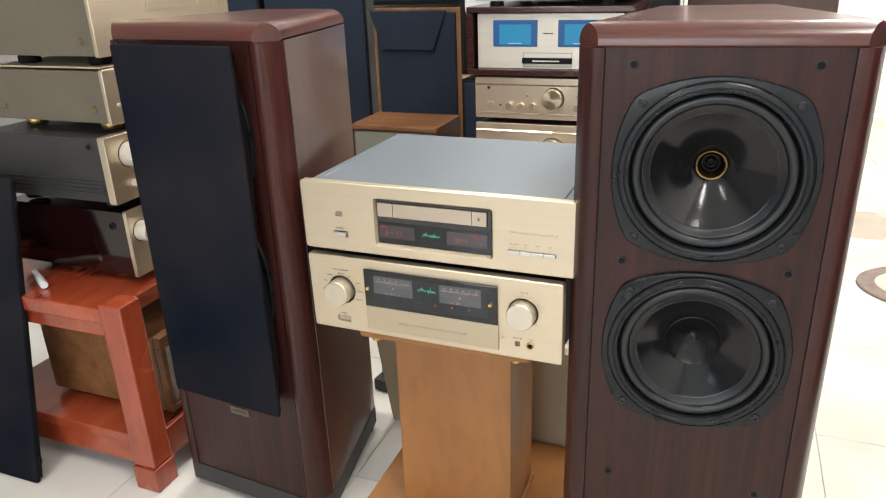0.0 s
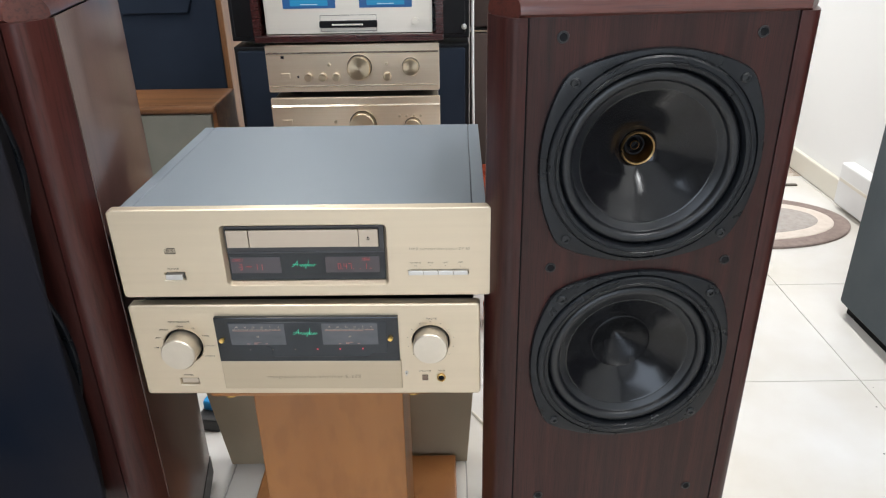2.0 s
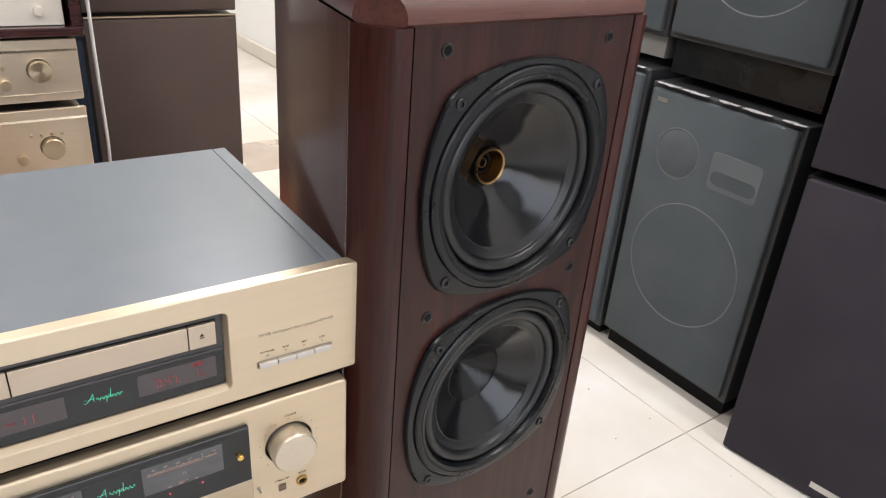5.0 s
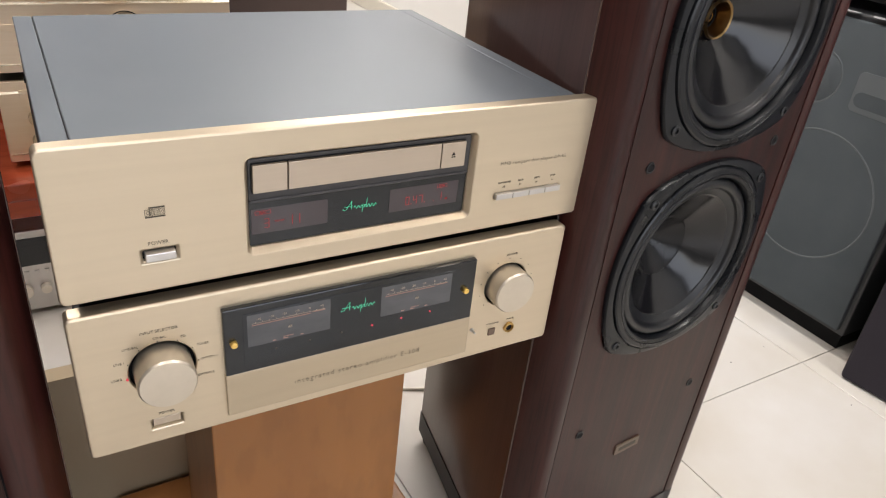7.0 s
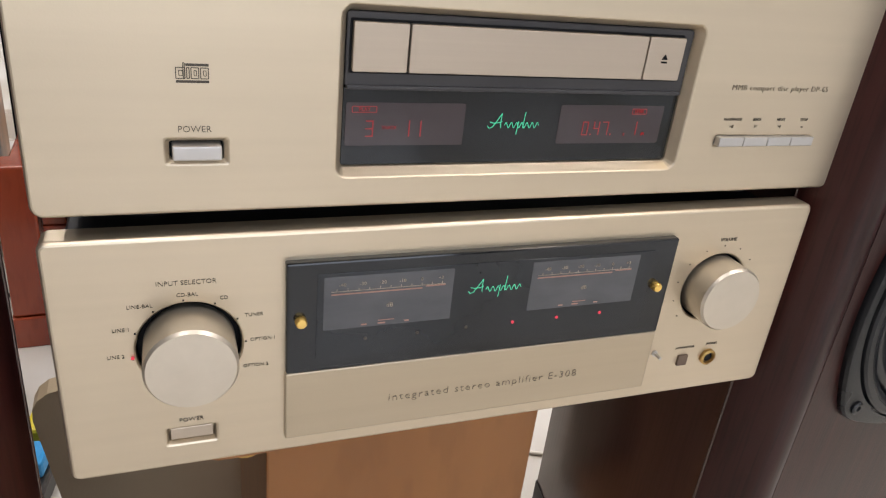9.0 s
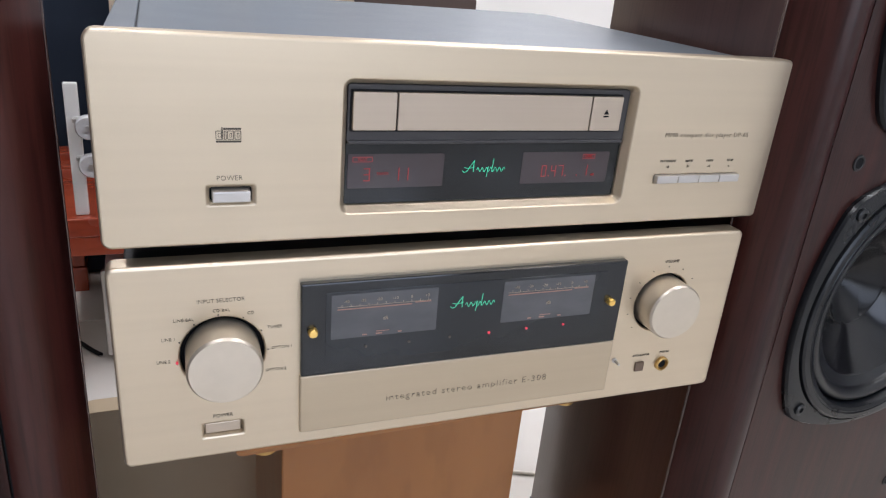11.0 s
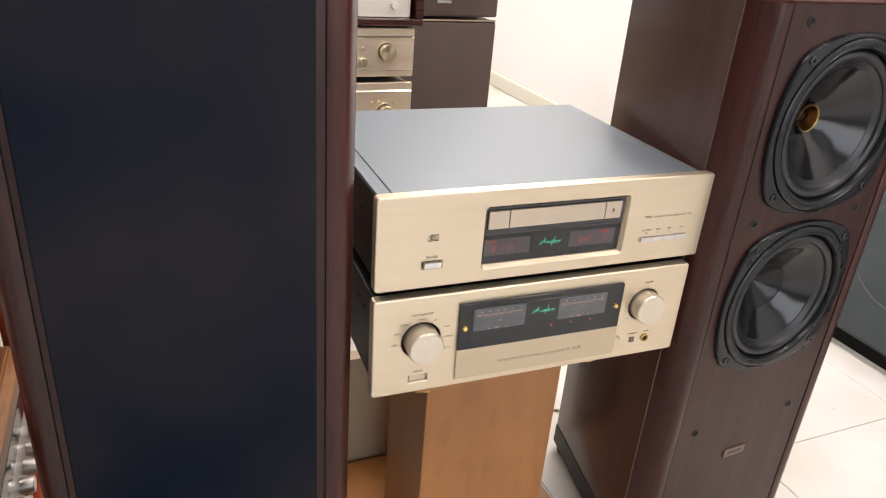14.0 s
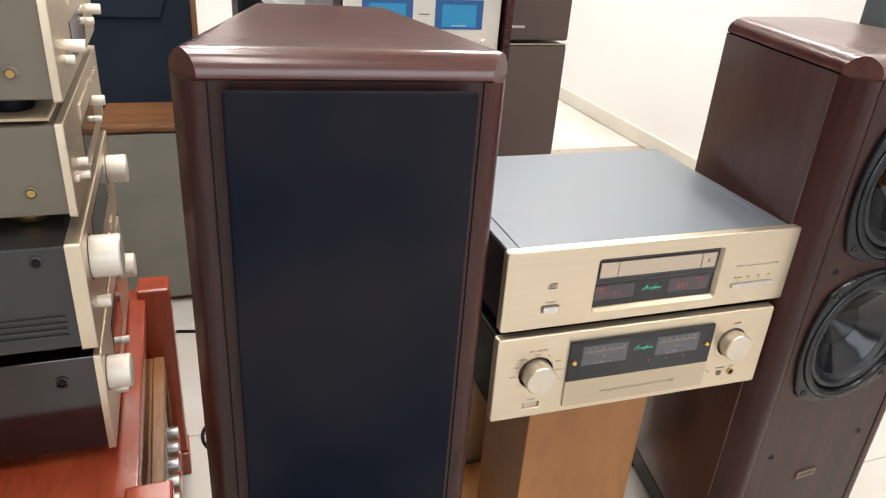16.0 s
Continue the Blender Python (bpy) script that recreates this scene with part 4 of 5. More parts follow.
def rack_table(name, m, w, d, h, label, shelf=0.125):
    """A low lacquered table with square posts, rails, a top board and a lower shelf; its front faces local -y."""
    t = thing(name, m, label, "table")
    p = 0.058
    part("top_board", box(-w / 2 + 0.012, w / 2 - 0.012, 0.044 if shelf else 0.010, d - 0.012, h - 0.035, h, 0.003), REDWOOD, t)
    if shelf:
        part("lower_shelf", box(-w / 2 + 0.02, w / 2 - 0.02, 0.032, d - 0.012, shelf - 0.025, shelf, 0.003), REDWOOD, t)
    for z0, z1 in ((h - 0.072, h - 0.0355), (shelf - 0.079, shelf - 0.001))[:2 if shelf else 1]:
        if not shelf or z0 < 0.1:
            part("rail", box(-w / 2 + p, w / 2 - p, 0.012, 0.0295, z0, z1, 0.002), REDWOOD, t)
        for s in (-1, 1):
            part("side_rail", box(s * (w / 2 - 0.034) - 0.010, s * (w / 2 - 0.034) + 0.010, p, d - p, z0, z1, 0.002), REDWOOD, t)
    for x in (-w / 2, w / 2 - p):
        for y in (0, d - p):
            q = part("post", box(x, x + p, y, y + p, 0.062, h + 0.018, 0.004), REDPOST, t, "square red lacquered post")
            part("post_foot", box(x - 0.003, x + p + 0.003, y - 0.003, y + p + 0.003, 0, 0.060, 0.003), REDPOST, q)
    return t


# ---- the table with the amplifier tower, facing east ----
TX = -1.100
rack_table("red_table", pose(TX, 1.290, 0, 0, 0, 90), 0.625, 0.56, 0.443, "red lacquered low table carrying stacked amplifiers")
hifi("power_amplifier", pose(-1.170, 1.330, 0.4455, 0, 0, 90), 0.44, 0.150, 0.36, "dark lacquered amplifier with a pale gold front on the red table", "amplifier", CHAMP, LACQUER, knobs=((-0.186, 0.099, 0.0225, 0.030), (0.110, 0.106, 0.0200, 0.026), (-0.130, 0.030, 0.006, 0.016), (0.0, 0.03, 0.006, 0.012)), windows=((-0.02, 0.075, 0.15, 0.08, SMOKE), ), feet=0.020, screws=((-1, 0.050, 0.112), ))
hifi("integrated_amplifier", pose(-1.168, 1.3085, 0.617, 0, 0, 90), 0.435, 0.141, 0.36, "dark grey amplifier with ribbed sides and a gold front", "amplifier", CHAMP, DARKGREY, knobs=((-0.160, 0.096, 0.0265, 0.036), (0.147, 0.098, 0.022, 0.030), (-0.160, 0.032, 0.008, 0.016)), buttons=((-0.04, 0.030, 0.018, 0.010), (-0.015, 0.030, 0.018, 0.010), (0.010, 0.030, 0.018, 0.010), (0.035, 0.030, 0.018, 0.010), (0.090, 0.030, 0.030, 0.014)), windows=((-0.005, 0.095, 0.21, 0.055, SMOKE), ), feet=0.022, thick=0.018, ribs=True, screws=((-1, 0.050, 0.119), ))
hifi("tape_deck", pose(-1.170, 1.339, 0.7795, 0, 0, 90), 0.432, 0.110, 0.34, "champagne-gold hi-fi deck on brass feet", "hi-fi deck", CHAMP, TAUPE, knobs=((0.090, 0.054, 0.0075, 0.016), (0.075, 0.030, 0.005, 0.010), (-0.155, 0.045, 0.0048, 0.012), (-0.155, 0.028, 0.0048, 0.012), (-0.188, 0.036, 0.0042, 0.004)), buttons=((0.100, 0.084, 0.010, 0.008), (0.120, 0.084, 0.010, 0.008), (0.140, 0.084, 0.010, 0.008), (0.160, 0.084, 0.010, 0.008), (-0.005, 0.083, 0.150, 0.020)), windows=((-0.005, 0.045, 0.150, 0.040, LACQUER), ), feet=0.0215, footmat=BRASS, screws=((-1, 0.045, 0.029), (-1, 0.300, 0.029)))
hifi("cassette_deck", pose(-1.166, 1.336, 0.915, 0, 0, 90), 0.430, 0.158, 0.32, "champagne-gold cassette deck on top of the stack", "hi-fi deck", CHAMP, TAUPE, knobs=((-0.120, 0.040, 0.0075, 0.020), (-0.147, 0.030, 0.005, 0.010), (0.150, 0.040, 0.0075, 0.018), (0.120, 0.028, 0.005, 0.010)), buttons=((0.107, 0.083, 0.010, 0.010), (0.131, 0.083, 0.010, 0.010), (0.155, 0.083, 0.010, 0.010), (0.180, 0.083, 0.010, 0.010), (0.005, 0.088, 0.135, 0.022)), windows=((0.0, 0.036, 0.150, 0.045, LACQUER), ), feet=0.0215, screws=((-1, 0.046, 0.029), (-1, 0.290, 0.029)))
tagged(part("cork_mat", box(-1.49, -1.185, 1.135, 1.49, 0.9115, 0.9147), KRAFT), "thin worn brown cork mat between two decks", "mat")
# receiver in a walnut case on the lower shelf
rc = thing("walnut_receiver", pose(-1.128, 1.300, 0.126, 0, 0, 90), "silver-faced receiver in a walnut wooden case", "receiver")
part("wooden_case", box(-0.215, 0.215, 0.0135, 0.36, 0.012, 0.205, 0.004), WALNUT, rc)
for a, b, c, d in ((-0.215, 0.215, 0.176, 0.205), (-0.215, 0.215, 0.012, 0.026), (-0.215, -0.201, 0.0262, 0.1758), (0.201, 0.215, 0.0262, 0.1758)):
    part("front_frame", box(a, b, -0.006, 0.0134, c, d, 0.002), WALNUT, rc, "walnut border of the front")
part("front_panel", slab(-0.2005, 0.2005, 0.0265, 0.1755, 0.002, 0.013, 0.002, 0.001), SILVER, rc, "brushed silver front panel")
part("black_switch", slab(-0.165, -0.128, 0.112, 0.150, -0.004, 0.003, 0.002, 0.001), DARK, rc, "square black switch")
for i in range(5):
    knob(rc, -0.02 + 0.045 * i, 0.060, 0.013, 0.020, 0.002, SILVER, ring=False)
for z in (0.140, 0.112):
    part("socket", lathe([(0.007, 0.002), (0.007, 0.0), (0.004, 0.0), (0.003, 0.003)], 16, -0.148, z - 0.052, (False, True)), DARK, rc)
part("dial_window", slab(-0.11, 0.17, 0.115, 0.155, 0.0, 0.003, 0.002, 0.0005), SMOKE, rc)
for x in (-0.16, 0.16):
    for y in (0.06, 0.30):
        part("foot", lathe_z([(0.016, 0), (0.016, 0.0125)], 16, x, y), DARK, rc)
# loose grille leaning on the stack
lg = thing("loose_grille", pose(-1.625, 0.905, 0.003, -10.3, 0, 0), "black cloth speaker grille leaning against the red table", "grille")
part("cloth_panel", slab(-0.235, 0.235, 0.0, 0.705, 0, 0.010, 0.006, 0.003), CLOTH, lg)
part("frame", slab(-0.230, 0.230, 0.004, 0.700, 0.0095, 0.020, 0.005, 0.001), DARK, lg)
for z in (0.055, 0.65):
    part("peg", box(0.228, 0.242, 0.006, 0.014, z - 0.008, z + 0.008, 0.002), DARK, lg)
tagged(part("marker_pen", lathe([(0.0075, 0), (0.0085, 0.002), (0.0085, 0.06), (0.007, 0.062), (0.007, 0.10), (0.005, 0.103)], 20, 0, 0, (True, True)), WHITE), "white marker pen lying on the red table", "pen").matrix_world = pose(-1.37, 1.035, 0.4520, 0, 0, 60)

# ---- the stack behind, on its own red table ----
rack_table("red_table", pose(-0.465, 1.925, 0, 0, 0, 0), 0.765, 0.45, 0.318, "red lacquered low table under stacked gold amplifiers", 0)
KN = ((0.016, 0.058, 0.0285, 0.024), (0.143, 0.058, 0.020, 0.020), (0.084, 0.035, 0.0095, 0.014), (-0.111, 0.036, 0.0095, 0.016), (-0.076, 0.036, 0.0095, 0.016), (-0.042, 0.036, 0.0095, 0.016), (0.084, 0.065, 0.004, 0.006), (-0.059, 0.065, 0.004, 0.006))
BT = ((-0.169, 0.039, 0.022, 0.012), )
WN = ((-0.173, 0.084, 0.008, 0.007, DARK), (-0.138, 0.036, 0.005, 0.005, DARK))
hifi("gold_amplifier", pose(-0.4700, 2.003, 0.321), 0.428, 0.154, 0.33, "silver-gold amplifier at the bottom of the stack", "amplifier", SILVERGOLD, TAUPE, knobs=((-0.16, 0.04, 0.012, 0.018), (-0.16, 0.085, 0.012, 0.018), (0.05, 0.08, 0.028, 0.02)), buttons=((-0.165, 0.13, 0.03, 0.014), ), feet=0.014, group="stacked gold amplifiers")
hifi("gold_amplifier", pose(-0.4700, 2.003, 0.491), 0.428, 0.140, 0.33, "silver-gold amplifier with three small and two large knobs", "amplifier", SILVERGOLD, TAUPE, knobs=((0.016, 0.070, 0.0325, 0.026), (0.144, 0.064, 0.0205, 0.020), (0.089, 0.046, 0.010, 0.014), (-0.139, 0.037, 0.010, 0.016), (-0.091, 0.037, 0.010, 0.016), (-0.043, 0.037, 0.010, 0.016), (-0.053, 0.078, 0.004, 0.006), (0.110, 0.090, 0.003, 0.004), (0.128, 0.090, 0.003, 0.004), (0.146, 0.090, 0.003, 0.004), (0.164, 0.090, 0.003, 0.004)), buttons=((-0.176, 0.078, 0.024, 0.012), ), feet=0.016, group="stacked gold amplifiers")
hifi("gold_amplifier", pose(-0.4700, 2.003, 0.648), 0.428, 0.1140, 0.33, "silver-gold amplifier under a wooden-cased power amplifier", "amplifier", SILVERGOLD, TAUPE, knobs=KN, buttons=BT, windows=WN, feet=0.016, group="stacked gold amplifiers")
pa = thing("cased_power_amplifier", pose(-0.4725, 1.982, 0.7785), "cream-faced power amplifier with blue meters in a rosewood case", "amplifier")
part("case_floor", box(-0.228, 0.228, 0.0, 0.40, 0.008, 0.024, 0.002), DARKWOOD, pa)
part("case_top", box(-0.228, 0.228, 0.0, 0.40, 0.1745, 0.1905, 0.002), DARKWOOD, pa)
for s in (-1, 1):
    part("case_side", box(s * 0.219 - 0.009, s * 0.219 + 0.009, 0.0, 0.40, 0.0245, 0.1740), DARKWOOD, pa)
part("case_back", box(-0.209, 0.209, 0.38, 0.395, 0.025, 0.1735), DARKWOOD, pa)
cf = part("front_panel", slab(-0.2015, 0.2015, 0.0250, 0.1715, 0.020, 0.034, 0.001, 0.001), CREAM, pa, "cream aluminium front panel")
for u in (-0.0925, 0.0905):
    mt = part("meter", slab(u - 0.063, u + 0.063, 0.084, 0.1545, 0.0185, 0.022, 0.001, 0.0005), BLUEDIM, pa, "lit blue meter")
    part("meter_glow", slab(u - 0.045, u + 0.045, 0.090, 0.143, 0.0178, 0.0187, 0.001, 0.0002), BLUEGLOW, mt)
    part("needle", box(u - 0.020, u + 0.020, 0.0172, 0.0177, 0.0925, 0.0938), WHITE, mt)
hb = part("black_bar", slab(-0.070, 0.068, 0.040, 0.055, 0.008, 0.021, 0.002, 0.001), DARK, pa, "black name bar")
part("bar_mark", box(-0.040, 0.035, 0.0072, 0.0079, 0.0455, 0.0490), CREAM, hb)
part("flap_line", loops([[(x, 0.0192, z) for x, z in rrect(-0.069, 0.067, 0.030, 0.068, 0.001, 1)], [(x, 0.0192, z) for x, z in rrect(-0.068, 0.066, 0.031, 0.067, 0.001, 1)]]), PRINT, cf)
part("small_mark", box(-0.014, 0.014, 0.0192, 0.0196, 0.118, 0.1205), PRINT, cf)
knob(pa, 0.160, 0.052, 0.0085, 0.012, 0.020, CREAM, ring=False)
for x in (-0.2, 0.2):
    for y in (0.05, 0.34):
        part("foot", lathe_z([(0.014, 0), (0.014, 0.009)], 16, x, y), DARK, pa)
ub = thing("wooden_cased_unit", pose(-0.4725, 1.990, 0.970), "dark rosewood-cased unit on rubber feet", "hi-fi unit")
part("case", box(-0.222, 0.222, 0.0, 0.38, 0.020, 0.125, 0.003), DARKWOOD, ub)
part("base_frame", box(-0.205, 0.205, 0.004, 0.376, 0.014, 0.021), SILVER, ub)
for x in (-0.15, 0.15):
    for y in (0.03, 0.34):
        part("foot", lathe_z([(0.020, 0), (0.018, 0.0145)], 20, x, y), DARK, ub)
# silver unit on the floor under that table
hifi("silver_receiver", pose(-0.500, 1.975, 0.0), 0.47, 0.182, 0.30, "silver receiver on the floor under the red table", "receiver", SILVER, WHITE, knobs=((-0.205, 0.050, 0.013, 0.016), (-0.168, 0.050, 0.010, 0.014), (-0.135, 0.050, 0.010, 0.014), (0.12, 0.06, 0.02, 0.016)), buttons=((-0.215, 0.086, 0.008, 0.012), (-0.197, 0.086, 0.008, 0.012), (-0.179, 0.086, 0.008, 0.012), (-0.161, 0.086, 0.008, 0.012)), windows=((0.0, 0.135, 0.44, 0.062, SMOKE), ), feet=0.016)
# castors on a white bracket, left on the table beside the stack
cb = thing("castor_bracket", pose(-0.752, 1.955, 0.3185), "white bracket with two clear castor wheels on the red table", "castor")
part("bracket", box(-0.012, 0.010, 0.0, 0.014, 0.0, 0.235, 0.002), WHITE, cb)
for z in (0.165, 0.098):
    part("fork", box(-0.002, 0.024, -0.010, 0.004, z + 0.004, z + 0.012, 0.002), SILVER, cb)
    w = part("wheel", lathe([(0.006, -0.030), (0.018, -0.031), (0.0205, -0.028), (0.0205, -0.014), (0.018, -0.011), (0.006, -0.010)], 32, 0.023, z, (True, True)), FILM, cb, "milky castor wheel", smooth=True, angle=40)
    part("axle", lathe([(0.005, -0.034), (0.005, -0.006)], 14, 0.023, z, (True, True)), SILVER, w)


# ---- further loudspeakers ----
def boxed_speaker(name, m, w, h, d, label, cloth, case, inset=0.012, woofer=None, tweeter=None, badge=None, plinth=0.0, group="", horn=None, dome=None, lens=None, base=None):
    """A cabinet with a cloth front facing local -y; circles show through as shallow rings."""
    t = thing(name, m, label, "loudspeaker", group)
    part("cabinet", box(-w / 2, w / 2, 0.012, d, plinth, h, 0.004), case, t)
    g = part("grille", slab(-w / 2 + inset, w / 2 - inset, plinth + inset, h - inset, 0, 0.0125, 0.006, 0.004), cloth, t, smooth=True, angle=50)
    if plinth:
        part("plinth", box(-w / 2 + 0.01, w / 2 - 0.01, 0.03, d - 0.01, 0, plinth + 0.002), base or DARK, t)
    for c in (woofer, tweeter):
        if c:
            u, v, r = c
            part("driver_ring", lathe([(r + 0.0026, 0.0004), (r + 0.0010, -0.0010), (r - 0.0010, -0.0010), (r - 0.0026, 0.0004)], 64, u, v), RINGMAT, g, "driver ring seen through the cloth", smooth=True)
    if dome:
        u, v, r = dome
        part("tweeter", lathe([(r, 0.0004), (r * 0.97, -0.0008), (r * 0.4, -0.0016), (0.002, -0.0018)], 48, u, v, (False, True)), DIMCLOTH, g, "tweeter seen through the cloth", smooth=True)
    if lens:
        u, v, lw, lh = lens
        part("horn_mouth", slab(u - lw / 2, u + lw / 2, v - lh / 2, v + lh / 2, -0.0012, 0.001, 0.012, 0.0006), RINGCLOTH, g, "pale horn seen through the cloth")
        part("horn_lip", slab(u - lw / 2 + 0.006, u + lw / 2 - 0.006, v - lh * 0.36, v + lh * 0.02, -0.0018, -0.0008, 0.016, 0.0004), GREYCLOTH, g)
    if badge:
        u, v, bw, bh = badge
        part("badge", slab(u - bw / 2, u + bw / 2, v - bh / 2, v + bh / 2, -0.002, 0.001, 0.0006, 0.0004), SILVER, g, "small silver badge")
    if horn:
        u, v, wb, wt, hh = horn
        part("horn_lens", loops([[(u - wt / 2, -0.001, v + hh), (u + wt / 2, -0.001, v + hh), (u + wb / 2, -0.001, v), (u - wb / 2, -0.001, v)], [(u - wt / 2 + 0.004, -0.006, v + hh - 0.004), (u + wt / 2 - 0.004, -0.006, v + hh - 0.004), (u + wb / 2 - 0.003, -0.012, v + 0.004), (u - wb / 2 + 0.003, -0.012, v + 0.004)]], (False, True)), cloth, g)
    return t


RINGMAT = surface("grey_ring", (0.102, 0.117, 0.127), (0.124, 0.139, 0.149), rough=0.8, scale=(20, 20, 20), bump=0.0)
DIMCLOTH = surface("dim_cloth", (0.072, 0.086, 0.096), (0.090, 0.105, 0.115), rough=0.8, scale=(9, 9, 9), bump=0.3, fine=1300)
RINGCLOTH = surface("pale_cloth", (0.110, 0.126, 0.136), (0.132, 0.149, 0.159), rough=0.8, scale=(9, 9, 9), bump=0.3, fine=1300)
GREYCASE = surface("dark_grey_case", (0.030, 0.033, 0.036), (0.046, 0.049, 0.053), rough=0.5, scale=(10, 10, 10), bump=0.1, fine=600)
GLOSSBASE = surface("glossy_black_base", (0.010, 0.011, 0.012), (0.018, 0.019, 0.020), rough=0.16, scale=(12, 12, 12), bump=0.0)
PALEBASE = surface("pale_grey_base", (0.22, 0.215, 0.205), (0.28, 0.275, 0.26), rough=0.4, scale=(12, 12, 12), bump=0.03)
BROWNCASE = wood("brown_case", (0.055, 0.034, 0.028), (0.085, 0.055, 0.045), rough=0.45, coat=0.05, grain=(30, 30, 3), pore=0.1)

# along the east wall, facing west
G = "grey loudspeakers by the wall"
boxed_speaker("grey_loudspeaker", pose(0.878, 1.358, 0, 0, 0, -90), 0.392, 0.722, 0.34, "dark grey loudspeaker on the floor with rings under its cloth", GREYCLOTH, GREYCASE, woofer=(0.0, 0.325, 0.150), tweeter=(-0.080, 0.580, 0.058), badge=(-0.150, 0.688, 0.030, 0.008), plinth=0.045, group=G, dome=(-0.080, 0.580, 0.056), lens=(0.075, 0.575, 0.125, 0.085))
boxed_speaker("grey_loudspeaker", pose(0.890, 1.350, 0.745, 0, 0, -90), 0.392, 0.66, 0.34, "dark grey loudspeaker stacked on another", GREYCLOTH, GREYCASE, woofer=(0.0, 0.305, 0.150), plinth=0.078, group=G, base=GLOSSBASE)
boxed_speaker("grey_loudspeaker", pose(0.878, 1.784, 0, 0, 0, -90), 0.432, 0.742, 0.34, "plain dark grey loudspeaker with a silver badge low down", GREYCLOTH, GREYCASE, badge=(0.090, 0.062, 0.045, 0.012), plinth=0.03, group=G)
boxed_speaker("grey_loudspeaker", pose(0.903, 1.779, 0.765, 0, 0, -90), 0.432, 0.62, 0.32, "dark grey loudspeaker standing on a plain one", GREYCLOTH, GREYCASE, badge=(-0.09, 0.10, 0.05, 0.012), plinth=0.05, group=G, base=PALEBASE)
def film_strip(y0, y1, x0, z0, count, seed):
    """Ragged scraps of packing film, squeezed out between two stacked cabinets."""
    rng = random.Random(seed)
    bm = bmesh.new()
    step = (y1 - y0) / count
    for i in range(count):
        a, n = y0 + i * step, 8
        ln = step * rng.uniform(0.55, 0.95)
        rows = []
        for k in range(n + 1):
            y = a + ln * k / n
            out = rng.uniform(0.002, 0.009) * math.sin(math.pi * (k + 0.4) / (n + 0.8))
            lift = rng.uniform(0.0006, 0.003)
            rows.append([(x0 + 0.010, y, z0), (x0 - out, y, z0), (x0 - out, y, z0 + lift), (x0 + 0.010, y, z0 + lift * 0.6)])
        loops(rows, (True, True), bm=bm)
    return bm


tagged(part("plastic_sheet", film_strip(1.165, 1.55, 0.880, 0.7225, 5, 3), FILM), "ragged milky plastic film between stacked loudspeakers", "plastic sheet")
tagged(part("plastic_sheet", film_strip(1.585, 1.96, 0.884, 0.7425, 6, 8), FILM), "ragged milky plastic film between stacked loudspeakers", "plastic sheet")
T = "violet-black loudspeakers by the wall"
boxed_speaker("black_loudspeaker", pose(0.848, 0.856, 0, 0, 0, -82), 0.50, 0.655, 0.40, "violet-black cloth loudspeaker with a white label low down", TOWERCLOTH, DARK, inset=0.004, badge=(0.008, 0.036, 0.125, 0.014), group=T)
boxed_speaker("black_loudspeaker", pose(0.852, 0.860, 0.668, 0, 0, -82), 0.50, 0.66, 0.40, "violet-black cloth loudspeaker stacked on its twin", TOWERCLOTH, DARK, inset=0.004, group=T)

# behind the stack, facing south
B = "brown loudspeakers at the back"
br = boxed_speaker("brown_loudspeaker", pose(0.068, 2.645, 0), 0.45, 0.698, 0.36, "brown loudspeaker with a brown cloth front on the floor", BROWNCLOTH, BROWNCASE, inset=0.004, group=B)
boxed_speaker("brown_loudspeaker", pose(0.068, 2.645, 0.712), 0.45, 0.66, 0.36, "brown loudspeaker stacked on its twin", BROWNCLOTH, BROWNCASE, inset=0.004, badge=(0.02, 0.05, 0.05, 0.008), group=B)
cable("white_cable", [(-0.160, 2.405, 1.05), (-0.158, 2.402, 0.80), (-0.157, 2.402, 0.62), (-0.155, 2.400, 0.45), (-0.152, 2.398, 0.004), (-0.12, 2.36, 0.004)], 0.0045, WHITE, "white cable hanging beside the wide loudspeaker")
part("top_lip", box(-0.222, 0.222, 0.004, 0.016, 0.6985, 0.7025, 0.001), KRAFT, br, "pale worn top lip")
N1 = "navy-black loudspeakers at the back"
boxed_speaker("wide_loudspeaker", pose(-0.523, 2.410, 0), 0.71, 0.702, 0.26, "wide navy-black loudspeaker behind the stack", NAVYCLOTH, BLACKMETAL, group=N1)
wd = boxed_speaker("wide_loudspeaker", pose(-0.523, 2.410, 0.718), 0.71, 0.68, 0.26, "wide black loudspeaker with a pale woofer cone", BLACKMETAL, BLACKMETAL, group=N1)
part("woofer_cone", lathe([(0.125, 0), (0.125, -0.006), (0.105, -0.007), (0.10, -0.002), (0.045, 0.0), (0.04, -0.006), (0.005, -0.012)], 64, -0.205, 0.235, (False, True)), WHITE, wd, "pale grey woofer cone", smooth=True)
part("corner_knob", lathe([(0.008, 0), (0.008, -0.008), (0.002, -0.009)], 16, 0.340, 0.035, (False, True)), SILVER, wd)
boxed_speaker("black_loudspeaker", pose(-1.1675, 2.700, 0), 0.372, 0.925, 0.30, "navy-black loudspeaker with wooden sides and a horn at its top", NAVYCLOTH, WALNUTV, inset=0.018, horn=(-0.03, 0.765, 0.22, 0.33, 0.15), group=N1)
boxed_speaker("black_loudspeaker", pose(-1.1675, 2.710, 0.935), 0.372, 0.70, 0.30, "black loudspeaker stacked on a wooden-sided one", NAVYCLOTH, BLACKMETAL, group=N1)
boxed_speaker("black_loudspeaker", pose(-1.715, 2.86, 0), 0.50, 1.02, 0.30, "tall navy-black loudspeaker against the back", NAVYCLOTH, BLACKMETAL, inset=0.006, group=N1)
